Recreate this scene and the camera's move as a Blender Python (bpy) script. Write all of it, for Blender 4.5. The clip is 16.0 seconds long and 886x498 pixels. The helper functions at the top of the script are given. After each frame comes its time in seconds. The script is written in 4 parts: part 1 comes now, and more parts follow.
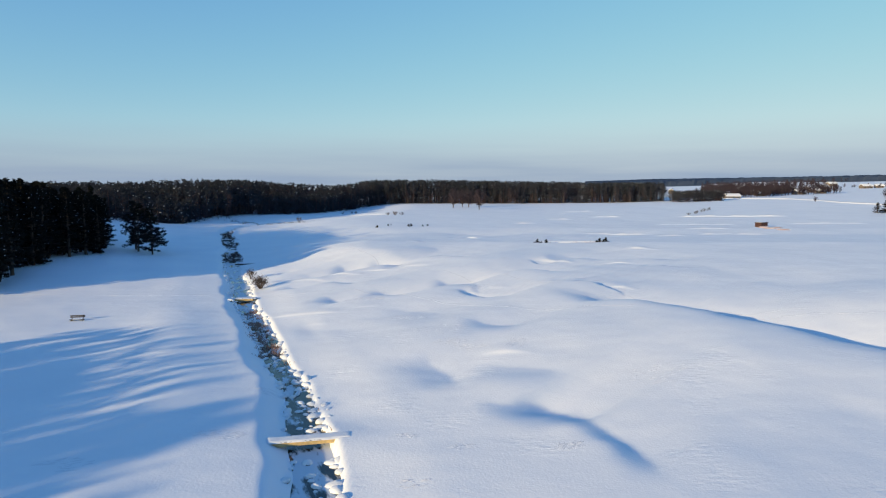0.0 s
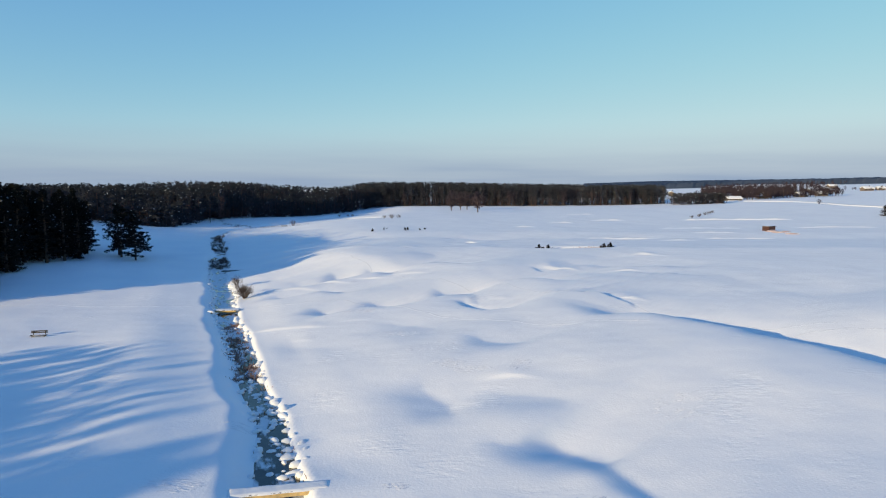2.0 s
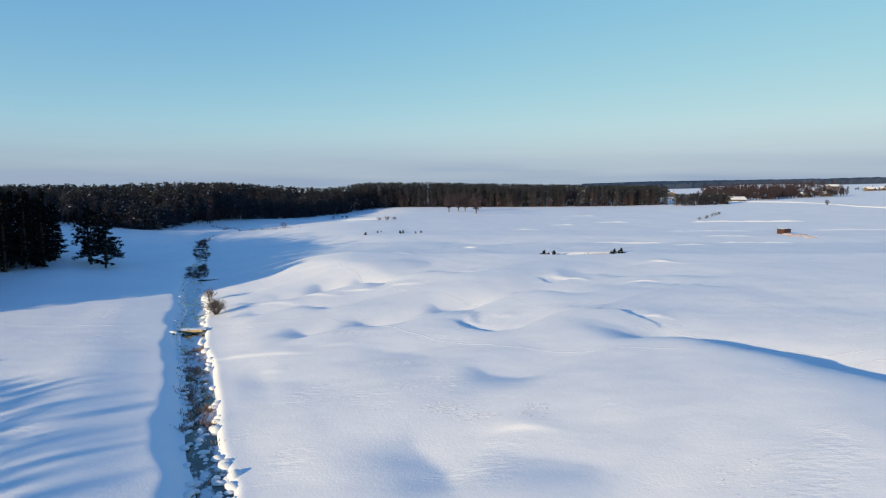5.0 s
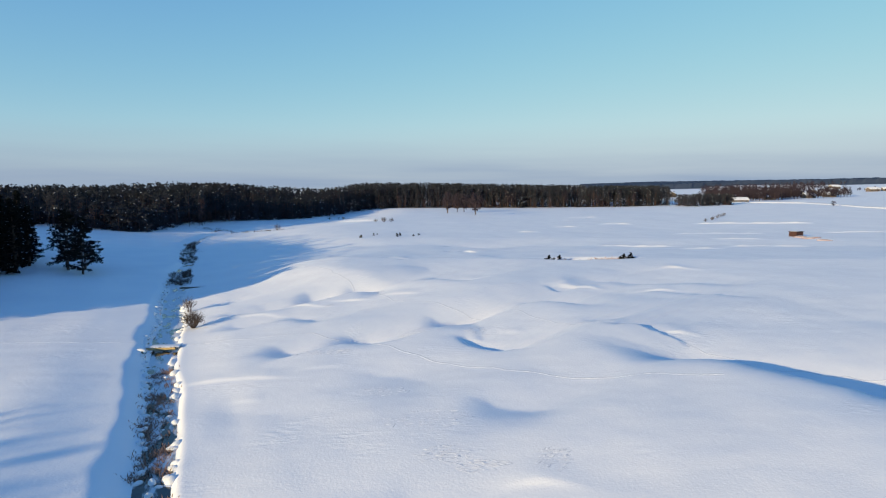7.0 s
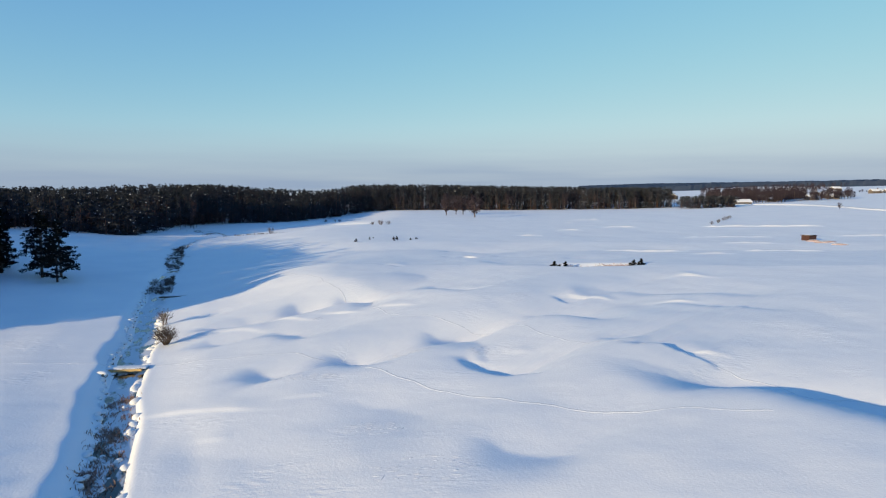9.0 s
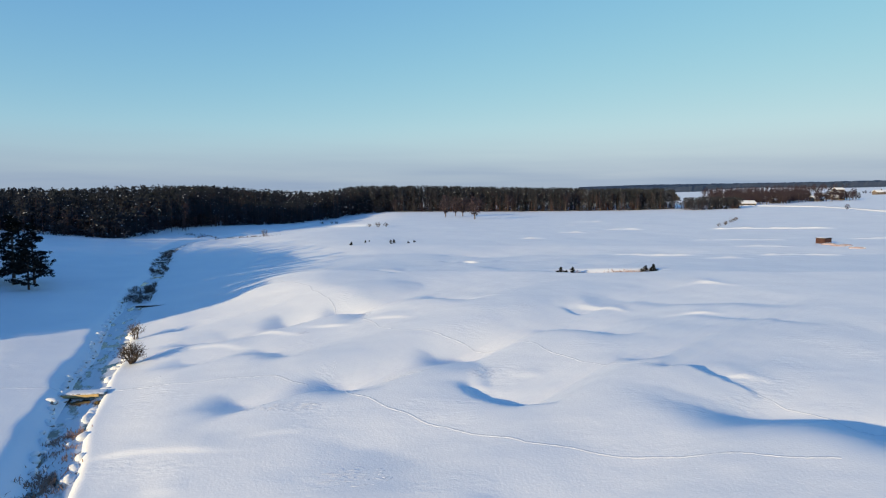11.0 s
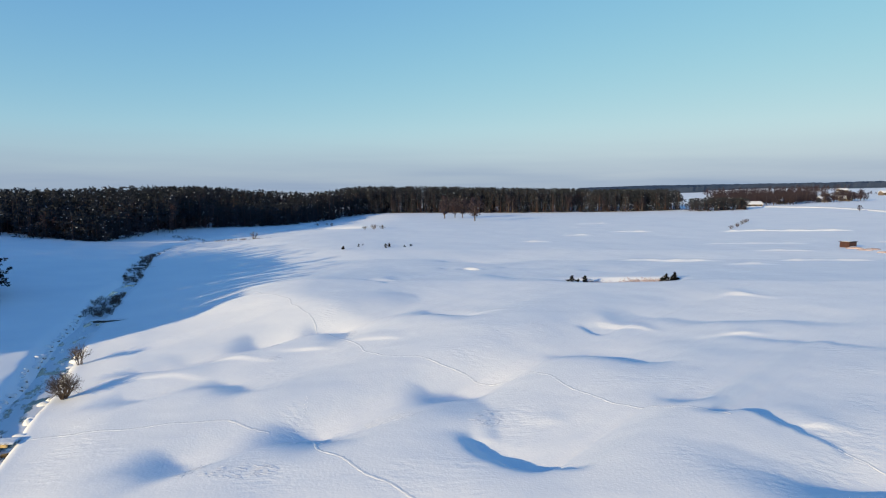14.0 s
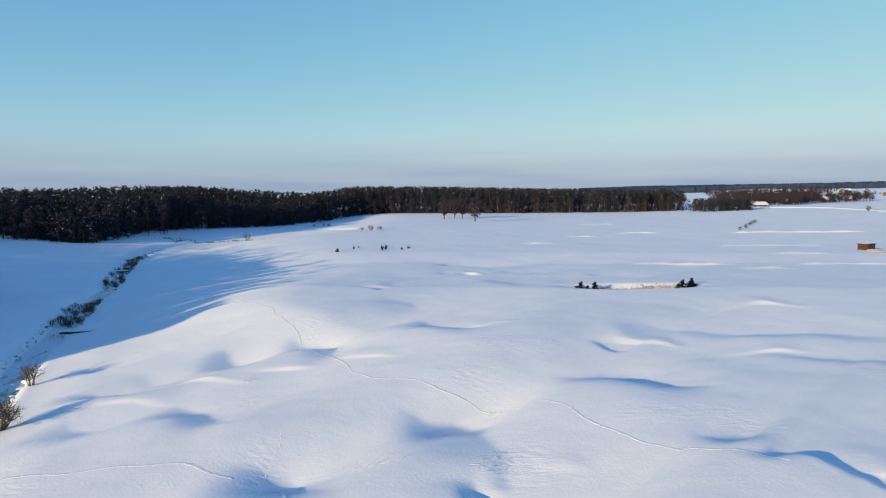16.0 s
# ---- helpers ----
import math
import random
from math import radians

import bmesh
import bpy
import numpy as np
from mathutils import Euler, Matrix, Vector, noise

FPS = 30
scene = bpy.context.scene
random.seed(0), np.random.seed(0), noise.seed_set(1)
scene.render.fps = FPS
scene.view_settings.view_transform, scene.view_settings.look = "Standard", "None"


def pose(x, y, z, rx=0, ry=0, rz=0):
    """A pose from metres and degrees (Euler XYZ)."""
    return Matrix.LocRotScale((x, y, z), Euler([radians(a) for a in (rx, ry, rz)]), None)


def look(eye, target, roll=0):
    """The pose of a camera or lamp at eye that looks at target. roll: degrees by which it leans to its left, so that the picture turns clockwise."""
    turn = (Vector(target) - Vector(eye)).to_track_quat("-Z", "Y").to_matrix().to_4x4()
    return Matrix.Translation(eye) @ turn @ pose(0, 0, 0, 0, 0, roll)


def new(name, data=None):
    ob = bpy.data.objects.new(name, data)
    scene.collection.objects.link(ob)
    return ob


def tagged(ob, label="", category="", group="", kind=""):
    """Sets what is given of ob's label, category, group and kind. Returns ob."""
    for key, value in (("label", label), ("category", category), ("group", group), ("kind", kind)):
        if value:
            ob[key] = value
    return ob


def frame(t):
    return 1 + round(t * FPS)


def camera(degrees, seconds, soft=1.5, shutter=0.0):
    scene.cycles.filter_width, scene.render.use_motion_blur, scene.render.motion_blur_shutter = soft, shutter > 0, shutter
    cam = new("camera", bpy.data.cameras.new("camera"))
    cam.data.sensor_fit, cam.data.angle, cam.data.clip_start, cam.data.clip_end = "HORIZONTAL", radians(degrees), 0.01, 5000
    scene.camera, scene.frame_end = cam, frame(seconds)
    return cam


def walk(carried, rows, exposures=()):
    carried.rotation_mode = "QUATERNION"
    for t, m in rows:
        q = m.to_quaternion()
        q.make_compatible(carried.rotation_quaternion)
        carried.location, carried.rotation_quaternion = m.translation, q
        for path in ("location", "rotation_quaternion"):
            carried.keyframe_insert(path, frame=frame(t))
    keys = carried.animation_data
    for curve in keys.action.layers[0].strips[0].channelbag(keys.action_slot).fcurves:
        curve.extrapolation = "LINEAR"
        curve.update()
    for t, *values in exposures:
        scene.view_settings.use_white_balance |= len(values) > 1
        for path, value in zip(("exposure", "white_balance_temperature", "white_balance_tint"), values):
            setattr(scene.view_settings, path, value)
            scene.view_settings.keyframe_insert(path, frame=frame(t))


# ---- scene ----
cam = camera(70.0, 16.0, 1.15)
PATH = [
    (0, (0.822, 0.914, 17.091), (-2.293, 100.372, 7.181), 0.01),
    (0.5, (0.809, 2.549, 17.107), (-2.217, 102.022, 7.308), 0.02),
    (1, (0.803, 4.204, 17.139), (-2.148, 103.688, 7.431), 0.03),
    (1.5, (0.804, 5.882, 17.181), (-2.084, 105.374, 7.543), 0.04),
    (2, (0.809, 7.590, 17.228), (-2.022, 107.089, 7.639), 0.04),
    (2.5, (0.815, 9.340, 17.272), (-1.961, 108.843, 7.711), 0.04),
    (3, (0.813, 11.143, 17.305), (-1.906, 110.649, 7.756), 0.02),
    (3.5, (0.795, 12.986, 17.330), (-1.864, 112.494, 7.790), 0.01),
    (4, (0.760, 14.856, 17.353), (-1.835, 114.367, 7.820), 0.00),
    (6.5, (0.389, 24.522, 17.531), (-1.877, 124.041, 7.997), 0.00),
    (7, (0.334, 26.408, 17.566), (-1.864, 125.932, 8.074), 0.00),
    (7.5, (0.281, 28.286, 17.594), (-1.847, 127.817, 8.162), 0.01),
    (8, (0.230, 30.165, 17.610), (-1.832, 129.705, 8.254), 0.01),
    (8.5, (0.187, 32.050, 17.614), (-1.821, 131.598, 8.334), 0.00),
    (9, (0.154, 33.933, 17.612), (-1.812, 133.488, 8.401), 0.00),
    (11.5, (0.135, 43.280, 17.545), (-1.740, 142.860, 8.578), -0.03),
    (12, (0.139, 45.156, 17.519), (-1.717, 144.739, 8.586), -0.03),
    (12.5, (0.144, 47.029, 17.491), (-1.693, 146.614, 8.588), -0.03),
    (13, (0.151, 48.890, 17.466), (-1.668, 148.478, 8.586), -0.03),
    (13.5, (0.165, 50.728, 17.451), (-1.644, 150.317, 8.585), -0.04),
    (14, (0.187, 52.544, 17.444), (-1.624, 152.134, 8.581), -0.04),
    (14.5, (0.212, 54.348, 17.441), (-1.608, 153.937, 8.573), -0.04),
    (15, (0.231, 56.152, 17.433), (-1.595, 155.741, 8.558), -0.04),
    (15.5, (0.235, 57.973, 17.405), (-1.585, 157.563, 8.538), -0.03),
    (16, (0.213, 59.830, 17.341), (-1.572, 159.423, 8.516), -0.03),
]
walk(cam, [(t, look(eye, target, roll)) for t, eye, target, roll in PATH], exposures=((0, 0.5), (16, 0.5)))

# ---- world, sun ----
SUN_HEIGHT, SUN_TURN = 11.4, 225.5
world = bpy.data.worlds.new("winter_sky")
scene.world = world
world.use_nodes = True
wn, wl = world.node_tree.nodes, world.node_tree.links
sky = wn.new("ShaderNodeTexSky")
sky.sky_type, sky.sun_disc = "NISHITA", False
sky.sun_elevation, sky.sun_rotation = radians(SUN_HEIGHT), radians(SUN_TURN)
sky.air_density, sky.dust_density, sky.ozone_density, sky.altitude = 1.0, 0.15, 4.0, 100
# haze evens out the bright band over the horizon: each colour levels off towards a ceiling
split, join = wn.new("ShaderNodeSeparateColor"), wn.new("ShaderNodeCombineColor")
wl.new(sky.outputs[0], split.inputs[0])


def level_off(k, gain, ceiling):
    def step(kind, a, b):
        node = wn.new("ShaderNodeMath")
        node.operation = kind
        for socket, value in zip(node.inputs, (a, b)):
            if isinstance(value, (int, float)):
                socket.default_value = value
            else:
                wl.new(value, socket)
        return node.outputs[0]

    v = step("MULTIPLY", split.outputs[k], gain)
    root = step("SQRT", step("ADD", step("POWER", step("DIVIDE", v, ceiling), 2.0), 1.0), 0.0)
    wl.new(step("DIVIDE", v, root), join.inputs[k])


for k, gain, ceiling in ((0, 1.33, 4.9), (1, 1.82, 5.45), (2, 2.90, 5.65)):
    level_off(k, gain, ceiling)


def sky_node(kind, **values):
    node = wn.new(kind)
    for key, value in values.items():
        socket = node.inputs[key.replace("_", " ").title()]
        if hasattr(value, "is_linked"):
            wl.new(value, socket)
        else:
            socket.default_value = value
    return node


def sky_mix(blend, a, b, fac):
    node = wn.new("ShaderNodeMix")
    node.data_type, node.blend_type = "RGBA", blend
    wl.new(fac, node.inputs[0])
    wl.new(a, node.inputs[6])
    node.inputs[7].default_value = b
    return node.outputs[2]


# the lower sky is paler, and a lavender bank of frost haze with faint cloud streaks lies on the horizon
whereabouts = wn.new("ShaderNodeTexCoord")
up = wn.new("ShaderNodeSeparateXYZ")
wl.new(whereabouts.outputs["Generated"], up.inputs[0])
pale = sky_node("ShaderNodeMapRange", Value=up.outputs["Z"], From_Min=0.5, From_Max=0.30)
low = sky_node("ShaderNodeMapRange", Value=up.outputs["Z"], From_Min=0.105, From_Max=-0.01)
low.interpolation_type = "SMOOTHSTEP"
flat = sky_node("ShaderNodeMapping", Vector=whereabouts.outputs["Generated"], Scale=(3.2, 3.2, 46.0))
streaks = sky_node("ShaderNodeTexNoise", Vector=flat.outputs[0], Scale=1.0, Detail=4.0)
veil = sky_node("ShaderNodeMapRange", Value=streaks.outputs[0], From_Min=0.3, From_Max=0.72, To_Min=0.72, To_Max=1.12)
bank = wn.new("ShaderNodeMath")
bank.operation, bank.use_clamp = "MULTIPLY", True
wl.new(low.outputs[0], bank.inputs[0])
wl.new(veil.outputs[0], bank.inputs[1])
lifted = sky_mix("MULTIPLY", join.outputs[0], (1.20, 1.07, 0.99, 1), pale.outputs[0])
hazed = sky_mix("MIX", lifted, (2.15, 2.82, 3.85, 1), bank.outputs[0])
wl.new(hazed, wn["Background"].inputs[0])
wn["Background"].inputs[1].default_value = 0.098
sun = new("sun", bpy.data.lights.new("sun", "SUN"))
sun.data.energy, sun.data.angle, sun.data.color = 4.35, radians(0.6), (1.0, 0.785, 0.43)
toward = Vector((math.sin(radians(SUN_TURN)), math.cos(radians(SUN_TURN)), math.tan(radians(SUN_HEIGHT))))
sun.matrix_world = look(toward * 100, (0, 0, 0))


# ---- materials ----
def material(name, base, other=None, rough=0.7, scale=1.0, metal=0.0, bump=0.0, bump_scale=None, split=0.5, soft=0.2, random_tone=0.0, detail=6.0):
    """A surface of two tones mixed by noise of the given size (metres), with relief of bump metres."""
    m = bpy.data.materials.new(name)
    m.use_nodes = True
    n, l = m.node_tree.nodes, m.node_tree.links
    b = n["Principled BSDF"]
    b.inputs["Roughness"].default_value, b.inputs["Metallic"].default_value = rough, metal
    b.inputs["Base Color"].default_value = (*base, 1)
    place = n.new("ShaderNodeNewGeometry")
    tex = n.new("ShaderNodeTexNoise")
    tex.inputs["Scale"].default_value, tex.inputs["Detail"].default_value = 1.0 / scale, detail
    l.new(place.outputs["Position"], tex.inputs["Vector"])
    if other:
        ramp = n.new("ShaderNodeMapRange")
        ramp.inputs["From Min"].default_value, ramp.inputs["From Max"].default_value = split - soft, split + soft
        l.new(tex.outputs[0], ramp.inputs["Value"])
        mix = n.new("ShaderNodeMix")
        mix.data_type = "RGBA"
        mix.inputs[6].default_value, mix.inputs[7].default_value = (*base, 1), (*other, 1)
        l.new(ramp.outputs[0], mix.inputs[0])
        out = mix.outputs[2]
        if random_tone:
            info, hue, lift = n.new("ShaderNodeObjectInfo"), n.new("ShaderNodeHueSaturation"), n.new("ShaderNodeMapRange")
            lift.inputs["To Min"].default_value, lift.inputs["To Max"].default_value = 1 - random_tone, 1 + random_tone
            l.new(info.outputs["Random"], lift.inputs["Value"])
            l.new(lift.outputs[0], hue.inputs["Value"])
            l.new(out, hue.inputs["Color"])
            out = hue.outputs[0]
        l.new(out, b.inputs["Base Color"])
    if bump:
        tex2 = n.new("ShaderNodeTexNoise")
        tex2.inputs["Scale"].default_value, tex2.inputs["Detail"].default_value = 1.0 / (bump_scale or scale), 5.0
        l.new(place.outputs["Position"], tex2.inputs["Vector"])
        bp = n.new("ShaderNodeBump")
        bp.inputs["Distance"].default_value, bp.inputs["Strength"].default_value = bump, 1.0
        l.new(tex2.outputs[0], bp.inputs["Height"])
        l.new(bp.outputs[0], b.inputs["Normal"])
    return m


def snow_field_material():
    """Wind-packed snow: broad tonal drift, wind ripples across the wind and a fine crust."""
    m = material("packed_snow", (0.80, 0.815, 0.84), (0.86, 0.865, 0.875), 0.55, 9.0, detail=4)
    n, l = m.node_tree.nodes, m.node_tree.links
    b, place = n["Principled BSDF"], n["Geometry"]
    b.inputs["Specular IOR Level"].default_value = 0.12
    stretch = n.new("ShaderNodeMapping")
    stretch.inputs["Rotation"].default_value = (0, 0, radians(12))
    stretch.inputs["Scale"].default_value = (0.5, 1.2, 1.0)
    l.new(place.outputs["Position"], stretch.inputs["Vector"])
    last = None
    patch = n.new("ShaderNodeTexNoise")
    patch.inputs["Scale"].default_value, patch.inputs["Detail"].default_value = 1 / 7.0, 2.0
    l.new(place.outputs["Position"], patch.inputs["Vector"])
    crust = n.new("ShaderNodeMapRange")
    crust.inputs["From Min"].default_value, crust.inputs["From Max"].default_value = 0.54, 0.68
    crust.inputs["To Min"].default_value, crust.inputs["To Max"].default_value = 0.04, 0.8
    l.new(patch.outputs[0], crust.inputs["Value"])
    for size, deep, where in ((3.2, 0.05, None), (0.48, 0.07, stretch), (0.16, 0.013, None)):
        tex = n.new("ShaderNodeTexNoise")
        tex.inputs["Scale"].default_value, tex.inputs["Detail"].default_value = 1 / size, 3.0
        l.new(where.outputs[0] if where else place.outputs["Position"], tex.inputs["Vector"])
        bp = n.new("ShaderNodeBump")
        bp.inputs["Distance"].default_value = deep
        l.new(tex.outputs[0], bp.inputs["Height"])
        if where:
            l.new(crust.outputs[0], bp.inputs["Strength"])
        if last:
            l.new(last.outputs[0], bp.inputs["Normal"])
        last = bp
    l.new(last.outputs[0], b.inputs["Normal"])
    return m


def stream_material():
    """Grey ice dusted with snow, with dark open water showing through in long patches."""
    m = material("icy_stream", (0.012, 0.017, 0.022), None, 0.12)
    n, l = m.node_tree.nodes, m.node_tree.links
    b, place = n["Principled BSDF"], n["Geometry"]
    tex = n.new("ShaderNodeTexNoise")
    tex.inputs["Scale"].default_value, tex.inputs["Detail"].default_value = 0.75, 5.0
    stretch = n.new("ShaderNodeMapping")
    stretch.vector_type = "TEXTURE"
    stretch.inputs["Rotation"].default_value = (0, 0, radians(23))
    stretch.inputs["Scale"].default_value = (0.8, 2.4, 1.0)
    l.new(place.outputs["Position"], stretch.inputs["Vector"])
    l.new(stretch.outputs[0], tex.inputs["Vector"])
    # upstream the ice is nearly closed
    apart, closed, total = n.new("ShaderNodeSeparateXYZ"), n.new("ShaderNodeMapRange"), n.new("ShaderNodeMath")
    l.new(place.outputs["Position"], apart.inputs[0])
    closed.inputs["From Min"].default_value, closed.inputs["From Max"].default_value = 60.0, 92.0
    closed.inputs["To Min"].default_value, closed.inputs["To Max"].default_value = -0.04, 0.08
    l.new(apart.outputs["Y"], closed.inputs["Value"])
    l.new(tex.outputs[0], total.inputs[0])
    l.new(closed.outputs[0], total.inputs[1])
    # below the near footbridge snow lies on the ice
    lower, all_ice = n.new("ShaderNodeMapRange"), n.new("ShaderNodeMath")
    lower.inputs["From Min"].default_value, lower.inputs["From Max"].default_value = 46.0, 40.0
    lower.inputs["To Min"].default_value, lower.inputs["To Max"].default_value = 0.0, 0.09
    l.new(apart.outputs["Y"], lower.inputs["Value"])
    l.new(total.outputs[0], all_ice.inputs[0])
    l.new(lower.outputs[0], all_ice.inputs[1])
    cut = n.new("ShaderNodeMapRange")
    cut.inputs["From Min"].default_value, cut.inputs["From Max"].default_value = 0.46, 0.54
    l.new(all_ice.outputs[0], cut.inputs["Value"])
    mix = n.new("ShaderNodeMix")
    mix.data_type = "RGBA"
    mix.inputs[6].default_value, mix.inputs[7].default_value = (0.016, 0.015, 0.015, 1), (0.66, 0.68, 0.71, 1)
    l.new(cut.outputs[0], mix.inputs[0])
    l.new(mix.outputs[2], b.inputs["Base Color"])
    gloss = n.new("ShaderNodeMapRange")
    gloss.inputs["To Min"].default_value, gloss.inputs["To Max"].default_value = 0.08, 0.6
    l.new(cut.outputs[0], gloss.inputs["Value"])
    l.new(gloss.outputs[0], b.inputs["Roughness"])
    bp = n.new("ShaderNodeBump")
    bp.inputs["Distance"].default_value = 0.06
    l.new(tex.outputs[0], bp.inputs["Height"])
    l.new(bp.outputs[0], b.inputs["Normal"])
    return m


SNOW_FIELD = snow_field_material()
STREAM_ICE = stream_material()
SNOW = material("fresh_snow", (0.70, 0.715, 0.74), (0.78, 0.785, 0.80), 0.6, 0.5, bump=0.03, bump_scale=0.25)
STONE = material("wet_stone", (0.10, 0.085, 0.07), (0.24, 0.21, 0.18), 0.6, 0.3, bump=0.03, bump_scale=0.1, random_tone=0.3)
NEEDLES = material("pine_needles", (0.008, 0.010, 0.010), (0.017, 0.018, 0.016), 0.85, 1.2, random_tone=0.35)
# far crowns: haze lightens this base colour, blue in it offsets the warm sun
HAZY_NEEDLES = material("hazy_needles", (0.022, 0.029, 0.037), (0.043, 0.046, 0.059), 0.9, 7.0)
BARK = material("pine_bark", (0.03, 0.02, 0.015), (0.085, 0.05, 0.032), 0.85, 0.8, bump=0.03, bump_scale=0.15, random_tone=0.3)
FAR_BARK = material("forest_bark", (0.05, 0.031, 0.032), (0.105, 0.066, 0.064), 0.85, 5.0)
BIRCH = material("birch_bark", (0.20, 0.16, 0.13), (0.10, 0.075, 0.06), 0.8, 1.5)
TWIG = material("bare_twigs", (0.045, 0.033, 0.027), (0.11, 0.078, 0.06), 0.85, 0.6, random_tone=0.2)
STRAW = material("dead_reeds", (0.20, 0.125, 0.10), (0.36, 0.22, 0.165), 0.85, 0.5)
PALE_STRAW = material("straw", (0.36, 0.24, 0.21), (0.52, 0.39, 0.36), 0.9, 0.8)
TIMBER = material("yellow_timber", (0.36, 0.27, 0.14), (0.58, 0.40, 0.17), 0.65, 0.25, bump=0.004, bump_scale=0.05)
OLD_WOOD = material("weathered_wood", (0.025, 0.02, 0.018), (0.07, 0.055, 0.045), 0.8, 0.3, bump=0.004, bump_scale=0.06)
SHED_WOOD = material("brown_boards", (0.036, 0.013, 0.011), (0.070, 0.027, 0.022), 0.8, 0.5, bump=0.01, bump_scale=0.2)
PLASTER = material("house_walls", (0.06, 0.045, 0.04), (0.20, 0.16, 0.13), 0.8, 14.0, random_tone=0.35)
GLASS = material("window_glass", (0.02, 0.025, 0.03), None, 0.1)
# hill woods: the haze of distance is put into this bluish, lightened base colour
HAZY_WOOD = material("hazy_wood", (0.040, 0.060, 0.095), (0.070, 0.090, 0.125), 0.9, 60.0)
WOOD_TWIGS = material("leafless_crowns", (0.034, 0.026, 0.032), (0.070, 0.050, 0.058), 0.9, 9.0)
BROWN_SCRUB = material("brown_scrub", (0.030, 0.025, 0.034), (0.056, 0.043, 0.055), 0.9, 2.0)


for leafy in (NEEDLES, HAZY_NEEDLES, WOOD_TWIGS, BROWN_SCRUB, FAR_BARK, HAZY_WOOD):
    leafy.node_tree.nodes["Principled BSDF"].inputs["Specular IOR Level"].default_value = 0.05


# ---- terrain: one snow sheet, height as a sum of a stream valley, a plateau and wind-carved hollows ----
STREAM = [(-40, 9), (10, -2.5), (37, -7.8), (54, -13.5), (69, -20.6), (86, -28.1), (100, -34.2), (116, -40.7), (143, -51.9),
          (171, -62.3), (211, -78.8), (240, -88.8), (262, -92.5), (285, -88), (320, -80), (380, -74), (430, -78), (520, -120), (700, -200)]
PLATEAU = [(0, 1.2), (40, 1.5), (60, 2.1), (80, 2.9), (95, 3.4), (115, 3.6), (135, 4.0), (148, 4.3), (162, 3.7), (190, 3.0), (206, 3.6),
           (230, 3.5), (290, 3.8), (350, 4.0), (450, 3.8), (650, 3.8), (1200, 4.0)]
# wind-carved slopes that fall away from the sun: the far edge's start and end, slope at that edge, metres over which it eases in before the edge
NEAR_SLOPES = [
    (2.4, 46.8, 6.9, 47.9, 0.169, 3.4), (6.5, 48.1, 9.9, 44.9, 0.26, 3.4), (9.6, 45.2, 11.8, 36.4, 0.28, 1.6), (-2.4, 59.4, 0.3, 52.2, 0.19, 3.3),
    (3.6, 57, 9.2, 53.4, 0.12, 4.2), (1.6, 72.8, 6.8, 70.6, 0.18, 4), (-8, 81.8, -1.4, 77.6, 0.078, 4.7), (-21, 74.5, -11, 71.5, 0.059, 6.2),
]
MID_SLOPES = [
    (-13, 96, -7.6, 94.8, 0.25, 4.8), (-10.2, 96.5, -6.2, 91.4, 0.15, 3.2), (-19, 91.6, -15.6, 89.5, 0.28, 3.4), (-3, 103.8, 2.1, 103.2, 0.27, 3.4), (1.8, 103.4, 2.5, 94.2, 0.18, 4.3),
    (0.8, 91.9, 3.5, 88.6, 0.46, 1.0), (3.2, 88.9, 5.2, 87.4, 0.5, 1.0), (4.8, 87.6, 7.4, 87.2, 0.45, 0.8), (-0.6, 91.8, 6.4, 86.8, 0.09, 3.4),
    (9.4, 110.9, 14.9, 110.7, 0.20, 3.2), (14.4, 111, 18.3, 106.2, 0.28, 3.2), (16.4, 93.7, 20.3, 94, 0.3, 0.9), (19.9, 94.1, 22.1, 91.8, 0.45, 1), (21.8, 91.9, 23.4, 89.4, 0.34, 0.6),
    (15.0, 97.0, 18.3, 96.7, 0.24, 1.6),
]
BANK_SLOPES = [
    (-16.8, 124.3, -12.6, 123.6, 0.25, 4.0), (-12.9, 123.8, -10.7, 117.2, 0.27, 2.6), (-22.8, 120.9, -19.4, 118.9, 0.26, 3.2), (-35.4, 119, -33.2, 117.6, 0.26, 1.2),
    (-20.6, 106.6, -16, 102.8, 0.27, 2.6), (-28.2, 104.2, -25.2, 102.2, 0.186, 3.1), (-32.2, 110.9, -25.6, 111.8, 0.28, 1.8), (-29, 115.4, -22, 113.2, 0.078, 3.9),
    (-3.6, 130.0, 2.5, 124.9, 0.27, 3.2), (-13.2, 149, -8.6, 146.2, 0.3, 1.2), (13.7, 119.3, 16, 118.2, 0.32, 0.9), (-9, 140, -4, 136, 0.078, 3.9),
    (29, 115.2, 39, 111.4, 0.168, 1.6), (22, 126, 42, 122, 0.156, 2.8),
]
FAR_SLOPES = [
    (17, 85.9, 28, 84, 0.27, 5.2), (27.2, 84.4, 35.4, 78, 0.4, 6.6), (34.4, 79.3, 43.6, 65.4, 0.4, 7.6), (42.8, 66.8, 54, 46, 0.4, 7.6), (13.5, 88, 25, 85.6, 0.11, 6.2), (23, 86.6, 46, 59, 0.08, 14),
    (-1.8, 169.6, 3.6, 166.8, 0.32, 1.4), (-1.4, 187.6, 8.8, 183.4, 0.26, 4), (10, 176, 16, 172, 0.182, 3.7), (6, 158, 12, 154, 0.13, 3.7), (25, 168.9, 31, 164.5, 0.279, 2.8),
]


def smooth(v, a, b):
    w = np.clip((v - a) / (b - a), 0.0, 1.0)
    return w * w * (3 - 2 * w)


